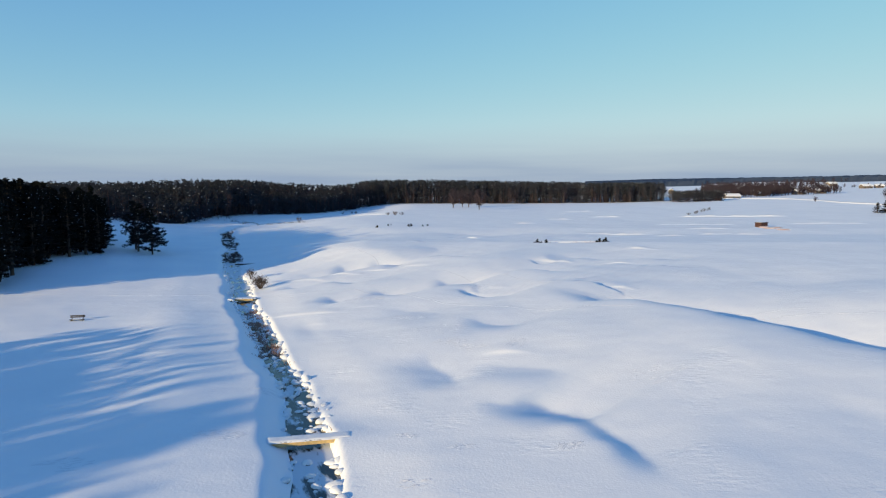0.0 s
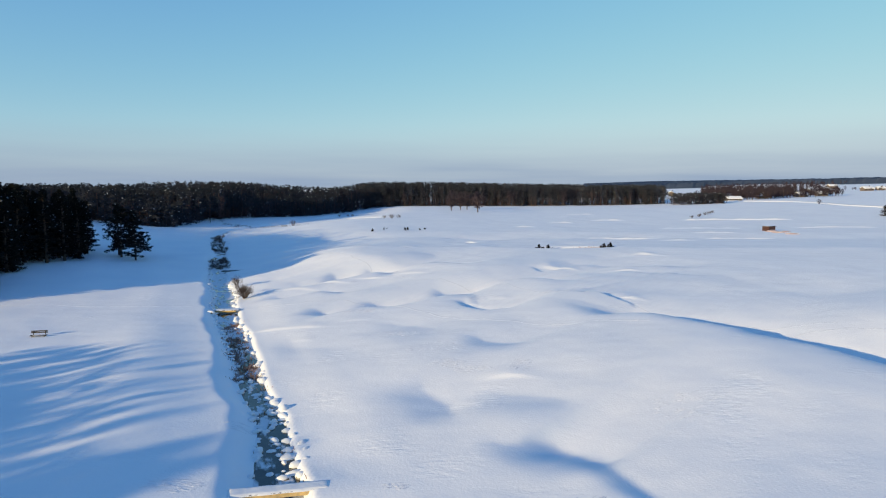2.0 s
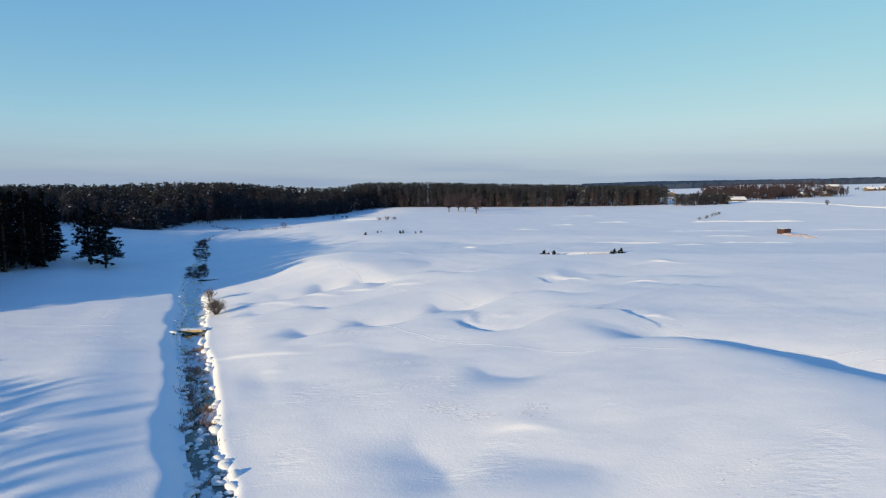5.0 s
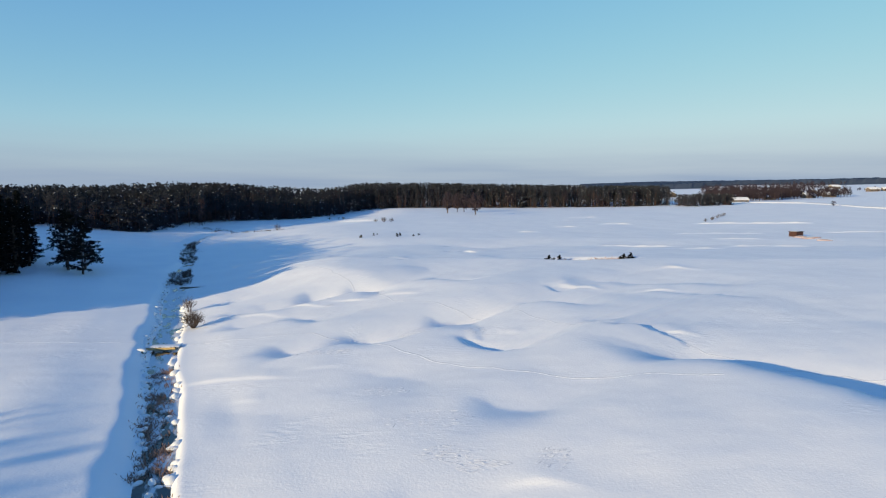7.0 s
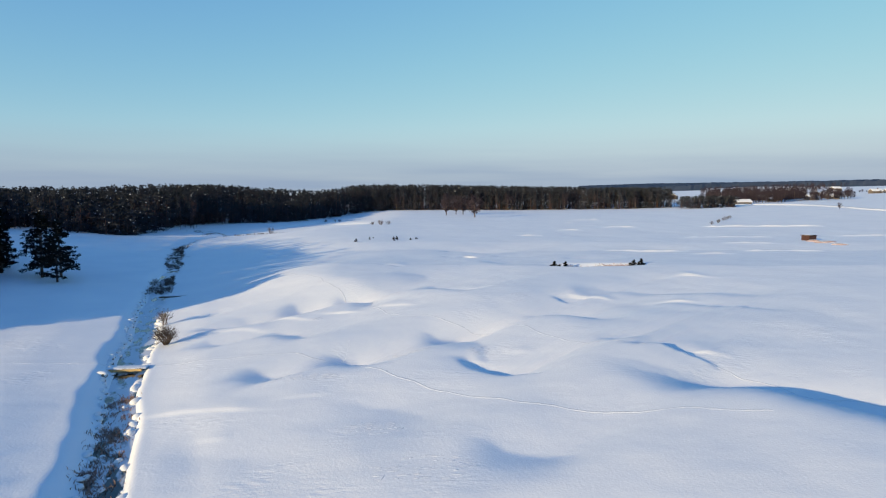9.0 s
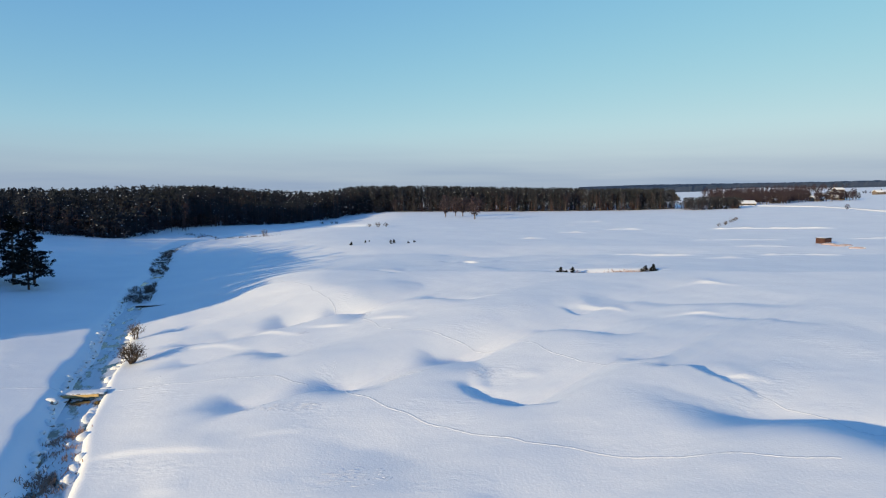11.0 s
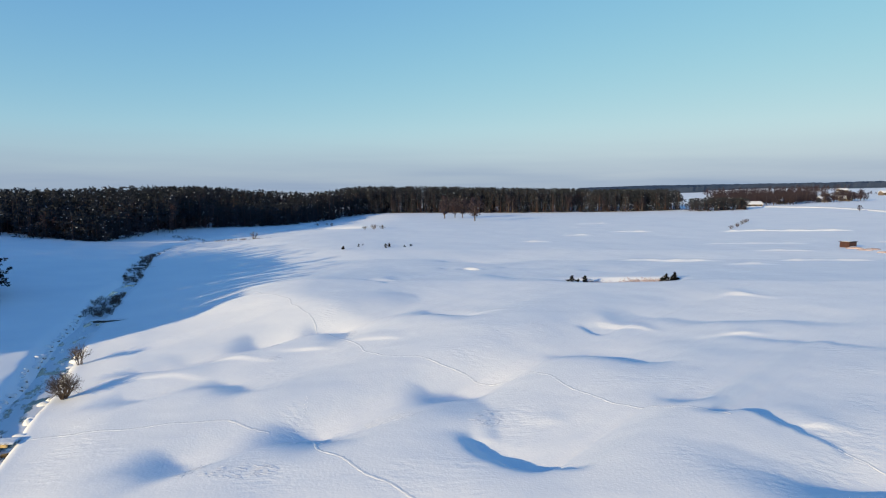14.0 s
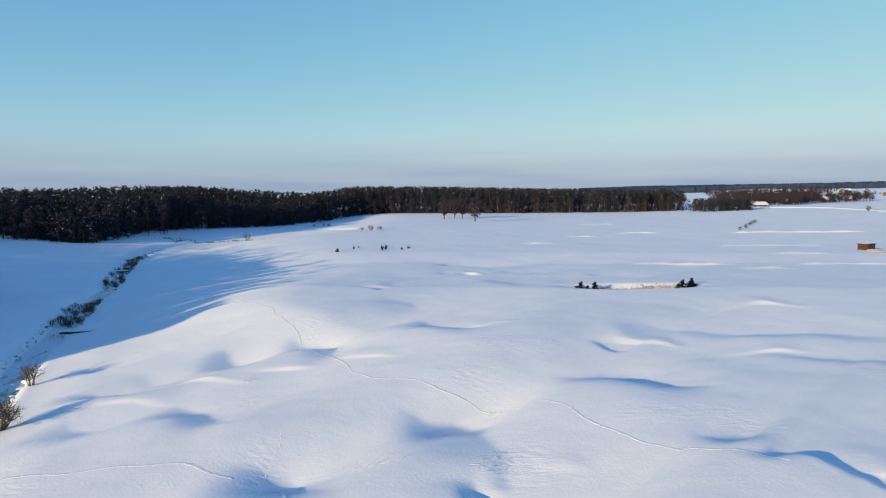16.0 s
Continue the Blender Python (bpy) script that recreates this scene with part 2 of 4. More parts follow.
def waves(x, y, size, seed, octaves=3):
    """Smooth rolling relief of about -1 to 1 from a few crossed sines."""
    rng, total, gain = np.random.RandomState(seed), 0.0 * x, 1.0
    for o in range(octaves):
        for _ in range(4):
            turn, phase = rng.uniform(0, 6.283, 2)
            k = 6.283 / size * 2**o * rng.uniform(0.75, 1.35)
            total = total + gain * np.sin(k * (x * math.cos(turn) + y * math.sin(turn)) + phase + 0.9 * np.sin(0.6 * k * (x * math.sin(turn) - y * math.cos(turn))))
        gain *= 0.45
    return total / 4


AHEAD = (0.713, 0.701)  # the way the sunlight travels over the ground
STEP, U0, V0, COUNT = 0.2, -32.0, -32.0, 1180


def carve():
    """Relief of the carved slopes: each slope falls along the light, and the ground eases back up behind it."""
    u, v = U0 + STEP * np.arange(COUNT), V0 + STEP * np.arange(COUNT)
    fall = np.zeros((COUNT, COUNT))
    for x0, y0, x1, y1, slope, ease in NEAR_SLOPES + MID_SLOPES + BANK_SLOPES + FAR_SLOPES:
        dx, dy = x1 - x0, y1 - y0
        size = math.hypot(dx, dy)
        mx, my, reach = (x0 + x1) / 2, (y0 + y1) / 2, size + 3 * ease + 2
        mu, mv = mx * AHEAD[0] + my * AHEAD[1], my * AHEAD[0] - mx * AHEAD[1]
        a, b = [np.clip(int((m - reach - o) / STEP), 0, COUNT) for m, o in ((mu, U0), (mv, V0))]
        c, d = [np.clip(int((m + reach - o) / STEP), 0, COUNT) for m, o in ((mu, U0), (mv, V0))]
        uu, vv = np.meshgrid(u[a:c], v[b:d], indexing="ij")
        x, y = uu * AHEAD[0] - vv * AHEAD[1], uu * AHEAD[1] + vv * AHEAD[0]
        p = ((x - mx) * dx + (y - my) * dy) / size
        wob = 0.07 * min(size, 5) * np.sin(p * 6.283 / max(size, 4) + x0) + 0.10 * np.sin(p * 2.3 + y0) + 0.05 * np.sin(p * 5.1 + x1)
        q = ((y - my) * dx - (x - mx) * dy) / size + wob
        ends = np.exp(-np.abs(p / (0.56 * size)) ** 3.5)
        fall[a:c, b:d] += slope * ends * np.where(q < 0, np.exp(-np.abs(q / (1.1 * ease)) ** 3), 1 - smooth(q, 0, 0.35 + 0.12 * ease))
    out, keep = np.zeros((COUNT, COUNT)), 1 - STEP / 18.0
    for i in range(1, COUNT):
        out[i] = out[i - 1] * keep - fall[i] * STEP
    return out


def carved(x, y):
    i = np.clip((x * AHEAD[0] + y * AHEAD[1] - U0) / STEP, 0, COUNT - 1.01)
    k = np.clip((y * AHEAD[0] - x * AHEAD[1] - V0) / STEP, 0, COUNT - 1.01)
    i0, k0 = i.astype(int), k.astype(int)
    f, g = i - i0, k - k0
    z = (CARVED[i0, k0] * (1 - f) + CARVED[i0 + 1, k0] * f) * (1 - g) + (CARVED[i0, k0 + 1] * (1 - f) + CARVED[i0 + 1, k0 + 1] * f) * g
    return z * (1 - smooth(np.hypot(x, y - 100), 105, 125))


def stream_x(y):
    return np.interp(y, [p[0] for p in STREAM], [p[1] for p in STREAM])


CARVED = carve()


def stream_side(x, y):
    """Metres to the right (positive) of the stream's middle line."""
    meander = 0.22 * np.sin(y / 5.3) + 0.1 * np.sin(y / 2.1 + 1)
    lean = (stream_x(y + 4) - stream_x(y - 4)) / 8
    return (x - stream_x(y) - meander * smooth(y, 46, 52) - 0.15 * meander) / np.sqrt(1 + lean * lean)


def height(x, y):
    x, y = np.asarray(x, float), np.asarray(y, float)
    s = stream_side(x, y)
    # left meadow, rising to the pines
    left = 0.50 + 0.07 * np.clip(-s - 8, 0, 45) * smooth(y, 90, 140) + 0.01 * np.clip(-s - 40, 0, 400)
    # a low levee along the stream
    left = left + (0.30 * smooth(y, 36, 48) * (1 - smooth(y, 70, 90)) + 0.12) * np.exp(-((s + 10.0) / 4.4) ** 2)
    # right bank and plateau
    top = np.interp(y, [p[0] for p in PLATEAU], [p[1] for p in PLATEAU])
    steep = smooth(y, 60, 85) * (1 - smooth(y, 112, 140))
    bank = 0.3 + 0.1 * smooth(y, 54, 66) + 0.5 * steep * smooth(s, 1.0, 15.0)
    reach = 18 + 20 * steep + 26 * smooth(y, 130, 190)
    right = bank + (top - bank) * smooth(s, 2.0, reach + 8)
    right = right + 0.03 * np.clip(x - 110, 0, 900) * smooth(y, 200, 420) + 0.012 * np.clip(x - 45, 0, 60) * smooth(y, 215, 300)
    right = right + 1.35 * smooth(x, 6, 30) * smooth(y, 38, 66) * (1 - smooth(y, 80, 100))
    z = np.where(s < 0, left, right)
    roll = (0.10 - 0.06 * smooth(y, 105, 155)) * smooth(s, 6, 20) + 0.045
    z = z + roll * waves(x, y, 34, 3) * (1 - 0.6 * smooth(np.abs(y - 60), 200, 500)) * smooth(np.abs(s), 3, 9)
    z = z + 0.03 * waves(x * 0.6 + y * 0.2, y, 6, 8, 2) * smooth(np.abs(s), 2.5, 5)
    firm = smooth(np.abs(s), 2.2, 5.5)
    z = z + firm * carved(x, y) - 1.3 * np.exp(-(((x + 48) * 0.86 + (y - 321) * 0.51) / 4.5) ** 2 - (((y - 321) * 0.86 - (x + 48) * 0.51) / 22) ** 2)
    for x0, x1, y0, bend, tall in DRIFTS + FIELD_DRIFTS:
        mid = y0 + bend * np.sin((x - x0) / (x1 - x0) * 3.14) + 0.3 * np.sin(x * 0.5)
        slim = min(3.0, 0.45 * (x1 - x0))
        ends = smooth(x, x0 - slim, x0 + slim) * (1 - smooth(x, x1 - slim, x1 + slim))
        d = y - mid
        z = z + (0.55 if y0 < 150 else 1.0) * tall * ends * (0.75 + 0.25 * np.sin(x * 0.9 + y0) * np.sin(x * 0.37)) * np.where(d < 0, np.exp(-(d / (0.3 if y0 < 150 else 0.38)) ** 2), np.exp(-(d / (0.9 + 4.0 * tall)) ** 2))
    z = z - 0.9 * np.exp(-(((x - 26) / 9.0) ** 2 + ((y - 151) / 3.2) ** 2) ** 2)
    # channel of the stream
    narrow = np.interp(y, [30, 37, 43, 50, 66, 72, 88, 96, 250, 300], [0.85, 0.85, 0.85, 0.5, 0.5, 0.66, 0.7, 0.85, 0.85, 0.45])
    inner, floor = 1.15 * narrow, 0.98
    easy = 0.42 * (1 - np.exp(-((y - 42) / 3.0) ** 2)) 
    edge = np.where(s < 0, 3.5 + 0.3 * np.sin(y / 3.1) + 0.12 * np.sin(y / 0.9), inner + 0.7)
    z = z - np.where(s < 0, floor, floor - easy) * (1 - smooth(np.abs(s), inner, edge))
    z = z - np.where(s < 0, 0, easy) * (1 - smooth(s, inner, 7.5))
    # the far land lifts to low hills
    far = np.hypot(x, y - 50)
    z = z + 13 * smooth(far, 1500, 4200) * (0.8 + 0.2 * np.sin(x / 900 + 1)) * smooth(x, -200, 900)
    return z


# wind drifts, whose steep faces catch the sun: from x, to x, y, bend, height
DRIFTS = [
    (1.6, 5.8, 126.6, 0.2, 0.4), (14.8, 20.2, 120.2, 0.6, 0.7), (-17.0, -12.8, 114.5, 0.2, 0.32), (-9.9, -5.8, 116.0, 0.2, 0.32), (-24.4, -17.8, 111.8, 0.3, 0.3),
    (-29.5, -23.0, 107.6, 0.6, 0.25), (-24.5, -14.5, 81.2, 0.4, 0.24), (-17.5, -15.6, 76.4, 0.1, 0.12), (-13.2, -10.0, 83.1, 0.1, 0.15), (2.8, 6.8, 59.8, 0.6, 0.2), (5.0, 7.2, 94.1, 0.1, 0.2),
    (1.6, 2.8, 91.6, 0.1, 0.3), (20.8, 25.0, 92.2, 0.5, 0.35), (34.5, 41.0, 136.2, 1.4, 0.55), (25.8, 31.0, 116.0, 0.1, 0.32), (0.6, 4.6, 167.5, 0.4, 0.7), (-12.0, -9.0, 149.5, 0.3, 0.4),
]
FIELD_DRIFTS = [
    (38, 56, 187.5, 0.5, 0.5), (56, 63, 178.0, 1.0, 0.4), (70, 88, 187.0, 0.8, 0.4), (56, 68, 273.0, 0.5, 0.5), (94, 136, 271.0, 0.5, 0.6), (54, 67, 324.0, 1.0, 0.6),
    (37, 44, 258, 0.6, 0.5), (70, 96, 226, 0.8, 0.3), (120, 145, 232, 1.2, 0.4), (74, 86, 205, 0.4, 0.3), (20, 27, 232, 0.4, 0.4), (44, 52, 300, 0.5, 0.5),
]


# ---- builders ----
class Soup:
    """Collects points and faces of one mesh."""

    def __init__(self):
        self.points, self.faces, self.count = [], [], 0

    def add(self, points, faces):
        points = np.asarray(points, float)
        self.points.append(points)
        self.faces.append(np.asarray(faces, int) + self.count)
        self.count += len(points)

    def mesh(self, name, mat, smooth_faces=True):
        data = bpy.data.meshes.new(name)
        if self.count:
            flat = [tuple(f) for block in self.faces for f in block.tolist()]
            data.from_pydata(np.concatenate(self.points).tolist(), [], flat)
        data.materials.append(mat)
        data.polygons.foreach_set("use_smooth", [smooth_faces] * len(data.polygons))
        data.update()
        return data


def part(name, data, parent, label=""):
    ob = new(name, data)
    ob.parent = parent
    return tagged(ob, label)


def empty(name, m=None):
    ob = new(name)
    ob.empty_display_size = 0.2
    if m is not None:
        ob.matrix_world = m
    return ob


def tube(soup, path, radii, sides=6):
    """A tapered tube along a path."""
    path = np.asarray(path, float)
    rings, faces = [], []
    for i, p in enumerate(path):
        d = path[min(i + 1, len(path) - 1)] - path[max(i - 1, 0)]
        d = d / (np.linalg.norm(d) + 1e-9)
        a = np.cross(d, (0.31, 0.95, 0.05) if abs(d[1]) < 0.9 else (1, 0, 0))
        a = a / (np.linalg.norm(a) + 1e-9)
        b = np.cross(d, a)
        for k in range(sides):
            w = 6.283 * k / sides
            rings.append(p + radii[i] * (math.cos(w) * a + math.sin(w) * b))
    for i in range(len(path) - 1):
        for k in range(sides):
            faces.append((i * sides + k, i * sides + (k + 1) % sides, (i + 1) * sides + (k + 1) % sides, (i + 1) * sides + k))
    soup.add(rings, faces)


def tufts(soup, rng, centre, radius, count, size, flat=0.6, droop=0.0):
    """Loose needle tufts: slim triangles scattered in a flattened clump."""
    d = rng.normal(size=(count, 3))
    d /= np.linalg.norm(d, axis=1)[:, None]
    c = np.asarray(centre) + d * radius * (0.35 + 0.65 * rng.rand(count, 1)) * (1, 1, flat)
    a = rng.normal(size=(count, 3)) * (1, 1, 0.5) + d * 0.8
    a /= np.linalg.norm(a, axis=1)[:, None]
    b = np.cross(a, rng.normal(size=(count, 3)))
    b /= np.linalg.norm(b, axis=1)[:, None]
    ln = size * (0.7 + 0.7 * rng.rand(count, 1))
    pts = np.stack([c - a * ln * 0.5 - b * ln * 0.34, c - a * ln * 0.4 + b * ln * 0.34, c + a * ln * 0.6 - (0, 0, droop)], 1).reshape(-1, 3)
    soup.add(pts, np.arange(3 * count).reshape(-1, 3))


def blob(soup, rng, centre, size, rough=0.18, rings=5, sides=8, bottom=-0.35):
    """A rounded, uneven lump, cut flat below."""
    pts, faces, phase = [], [], rng.uniform(0, 6.283, 4)
    for i in range(rings):
        lat = bottom + (1.57 - bottom) * i / (rings - 1) if i < rings - 1 else 1.57
        for k in range(sides):
            w = 6.283 * k / sides
            r = 1 + rough * (math.sin(2 * w + phase[0]) + 0.6 * math.sin(3 * w + phase[1] + lat * 2)) * 0.6
            pts.append((centre[0] + size[0] * r * math.cos(lat) * math.cos(w), centre[1] + size[1] * r * math.cos(lat) * math.sin(w),
                        centre[2] + size[2] * (math.sin(lat) + rough * 0.5 * math.sin(w + phase[2]) * math.cos(lat))))
    for i in range(rings - 1):
        for k in range(sides):
            faces.append((i * sides + k, i * sides + (k + 1) % sides, (i + 1) * sides + (k + 1) % sides, (i + 1) * sides + k))
    soup.add(pts, faces)


def box(soup, a, b, bevel=0.0):
    """A box from corner to corner, its long edges softened where a bevel is given."""
    bm = bmesh.new()
    bmesh.ops.create_cube(bm, size=1)
    for v in bm.verts:
        v.co = [(a[i] + b[i]) / 2 + v.co[i] * (b[i] - a[i]) for i in range(3)]
    if bevel:
        bmesh.ops.bevel(bm, geom=bm.edges[:], offset=bevel, segments=1, affect="EDGES")
    bm.verts.index_update()
    faces = [[v.index for v in f.verts] for f in bm.faces]
    pts = np.array([v.co[:] for v in bm.verts])
    for n in (3, 4):
        some = [f for f in faces if len(f) == n]
        if some:
            soup.add(pts, some)
    bm.free()


def ground(x, y):
    return float(height(x, y))


# ---- ground sheet ----
def lines(stops):
    """Grid lines: from each stop, with its step, to the next."""
    out = []
    for (a, step), (b, _) in zip(stops, stops[1:]):
        out += list(np.arange(a, b - step * 0.5, step))
    return np.array(out + [stops[-1][0]])


def snow_sheet():
    gx = lines([(-4600, 300), (-1000, 60), (-300, 8), (-130, 2), (-66, 0.5), (-36, 0.27), (28, 0.4), (46, 0.8), (100, 1.6), (160, 4), (320, 20), (600, 60), (1200, 300), (4600, 1)])
    gy = lines([(-1200, 200), (-200, 20), (-20, 2), (24, 0.3), (60, 0.27), (120, 0.45), (160, 0.6), (290, 1.6), (400, 4), (600, 20), (1000, 60), (1600, 200), (4800, 1)])
    xx, yy = np.meshgrid(gx, gy)
    zz = height(xx, yy)
    data = bpy.data.meshes.new("ground")
    nx, ny = len(gx), len(gy)
    idx = np.arange(nx * ny).reshape(ny, nx)
    quads = np.stack([idx[:-1, :-1], idx[:-1, 1:], idx[1:, 1:], idx[1:, :-1]], -1).reshape(-1, 4)
    data.vertices.add(nx * ny)
    data.vertices.foreach_set("co", np.stack([xx, yy, zz], -1).ravel())
    data.loops.add(quads.size)
    data.loops.foreach_set("vertex_index", quads.ravel())
    data.polygons.add(len(quads))
    data.polygons.foreach_set("loop_start", np.arange(0, quads.size, 4))
    data.polygons.foreach_set("use_smooth", [True] * len(quads))
    data.update(calc_edges=True)
    data.materials.append(SNOW_FIELD)
    tagged(new("ground", data), "rolling snow-covered meadow with wind-carved drifts", "snow", kind="structure")


def stream_ice():
    soup = Soup()
    ys = np.concatenate([np.arange(20, 150, 0.8), np.arange(150, 270, 2.0)])
    pts, faces = [], []
    for y in ys:
        lean = (float(stream_x(y + 4)) - float(stream_x(y - 4))) / 8
        x = float(stream_x(y))
        for k in range(7):
            w = (k - 3) * 0.8
            pts.append((x + w / math.sqrt(1 + lean * lean) * 1.1, y - w * lean * 0.9, -0.36))
    for i in range(len(ys) - 1):
        for k in range(6):
            faces.append((i * 7 + k, i * 7 + k + 1, i * 7 + k + 8, i * 7 + k + 7))
    soup.add(pts, faces)
    tagged(new("water", soup.mesh("water", STREAM_ICE)), "half-frozen stream with dark open water and grey ice", "stream", kind="structure")


snow_sheet()
stream_ice()


# ---- trees ----
def pine_parts(seed, tall, bare, spread, dense=1.0):
    """Meshes of one pine: trunk with its limbs, crown, and snow on the boughs."""
    rng = np.random.RandomState(seed)
    trunk, crown, snow = Soup(), Soup(), Soup()
    bend = rng.uniform(-0.5, 0.5, 2)
    spine = lambda h: np.array([bend[0] * (h / tall) ** 2, bend[1] * (h / tall) ** 2, h])
    hs = np.linspace(-0.4, tall * 0.97, 9)
    tube(trunk, [spine(h) for h in hs], [0.021 * tall * (1 - 0.9 * max(h, 0) / tall) + 0.03 for h in hs], 7)
    h = bare * tall
    while h < tall * 0.99:
        up = (h / tall - bare) / (1 - bare)
        reach = spread * (0.35 + 0.65 * math.sin(min(1.0, 0.30 + up * 0.75) * 3.14)) * (1 - 0.55 * up)
        for _ in range(rng.randint(2, 5)):
            w = rng.uniform(0, 6.283)
            r = reach * rng.uniform(0.55, 1.15)
            root, tip = spine(h), spine(h) + np.array([math.cos(w) * r, math.sin(w) * r, r * rng.uniform(-0.15, 0.4)])
            tube(trunk, [root, (root + tip) / 2 + (0, 0, 0.12 * r), tip], [0.06, 0.04, 0.015], 4)
            for f in (0.5, 0.75, 1.0):
                if rng.rand() < 0.85:
                    c = root + (tip - root) * f + rng.normal(size=3) * 0.15
                    size = (0.35 + 0.28 * r * 0.4) * rng.uniform(0.75, 1.25)
                    tufts(crown, rng, c, size, 19, 0.40, 0.5)
                    if rng.rand() < 0.10:
                        blob(snow, rng, c + (0, 0, size * 0.4), (size * 0.42, size * 0.3, 0.08), 0.3, 3, 6, 0.0)
        h += rng.uniform(0.32, 0.62) / dense
    tufts(crown, rng, spine(tall), 0.5, 16, 0.45, 1.0)
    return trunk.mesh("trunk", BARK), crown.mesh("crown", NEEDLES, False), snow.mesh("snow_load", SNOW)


def pine(kind, x, y, scale, turn, label, group, name="pine_tree", sink=0.1):
    ob = empty(name, pose(x, y, ground(x, y) - sink, 0, 0, turn))
    ob.scale = scale if isinstance(scale, tuple) else (scale, scale, scale)
    for nm, data in zip(("trunk", "crown", "snow_load"), kind):
        tagged(part(nm, data, ob), kind="" if nm == "trunk" else "stuff")
    return tagged(ob, label, "tree", group)


PINES = [pine_parts(11 + i, tall, bare, spread) for i, (tall, bare, spread) in enumerate(
    [(17, 0.06, 3.6), (17.5, 0.12, 3.4), (15.5, 0.03, 3.8), (18, 0.09, 3.6), (12, 0.10, 3.4), (17, 0.16, 3.4)])]
LOOSE = [pine_parts(51, 11.5, 0.16, 4.4, 0.85), pine_parts(52, 10.0, 0.12, 4.4, 0.9), pine_parts(53, 12.5, 0.2, 4.0, 0.85)]
YOUNG = [pine_parts(31 + i, tall, 0.06, 1.5) for i, tall in enumerate((2.6, 3.4, 2.0))]

rng = np.random.RandomState(5)


def spots(x0, x1, y0, y1, gap, keep):
    out = []
    for gx in np.arange(x0, x1, gap):
        for gy in np.arange(y0, y1, gap):
            x, y = gx + rng.uniform(-0.42, 0.42) * gap, gy + rng.uniform(-0.42, 0.42) * gap
            if keep(x, y):
                out.append((x, y))
    return out


def left_edge(y):
    return np.interp(y, [92, 97, 104, 113, 126, 140, 150, 158, 172], [-76, -74, -76, -80, -84, -80.5, -85, -90, -104])


near_wood = spots(-140, -74, 62, 176, 3.6, lambda x, y: x < left_edge(y) and y - 0.983 * x > 166 and y < 176 + (x + 100) * 0.2)
near_wood.sort(key=lambda p: p[0] - left_edge(p[1]) - (500 if p[0] < -0.8 * p[1] else 0), reverse=True)
for x, y in near_wood[:150]:
    pine(PINES[rng.randint(len(PINES))], x, y, rng.uniform(0.80, 1.0) * float(np.interp(y, [110, 145, 172], [1.0, 0.88, 0.80])), rng.uniform(0, 360), "tall dark pine with snow flecks at the meadow edge", "pines of the wood")
for i, (x, y, k, sc) in enumerate([(-71.4, 145.3, 1, 0.86), (-76.9, 149.5, 0, 0.98), (-79.4, 153.2, 2, 0.95), (-74.9, 152.0, 2, 0.86)]):
    pine(LOOSE[k], x, y, sc, 70 * i, "low spreading pine standing in front of the wood", "pines in front of the wood")
for i, (x, y, k, sc) in enumerate([(187.0, 285.5, 2, (0.75, 0.75, 0.42)), (190.0, 287.5, 4, (0.8, 0.8, 0.5)), (184.8, 288.0, 2, (0.55, 0.55, 0.3))]):
    pine(PINES[k], x, y, sc, 50 * i, "bushy dark pine alone on the snowfield", "pines on the snowfield")


def shrink(x, y):
    return np.interp(y, [300, 345, 380, 430, 470, 485], [1.0, 1.08, 1.22, 1.24, 1.08, 1.0]) * np.interp(x, [-260, -156, -125, -100, -80, -20, 60, 154], [0.80, 0.84, 0.87, 0.97, 1.10, 1.08, 0.98, 0.84])


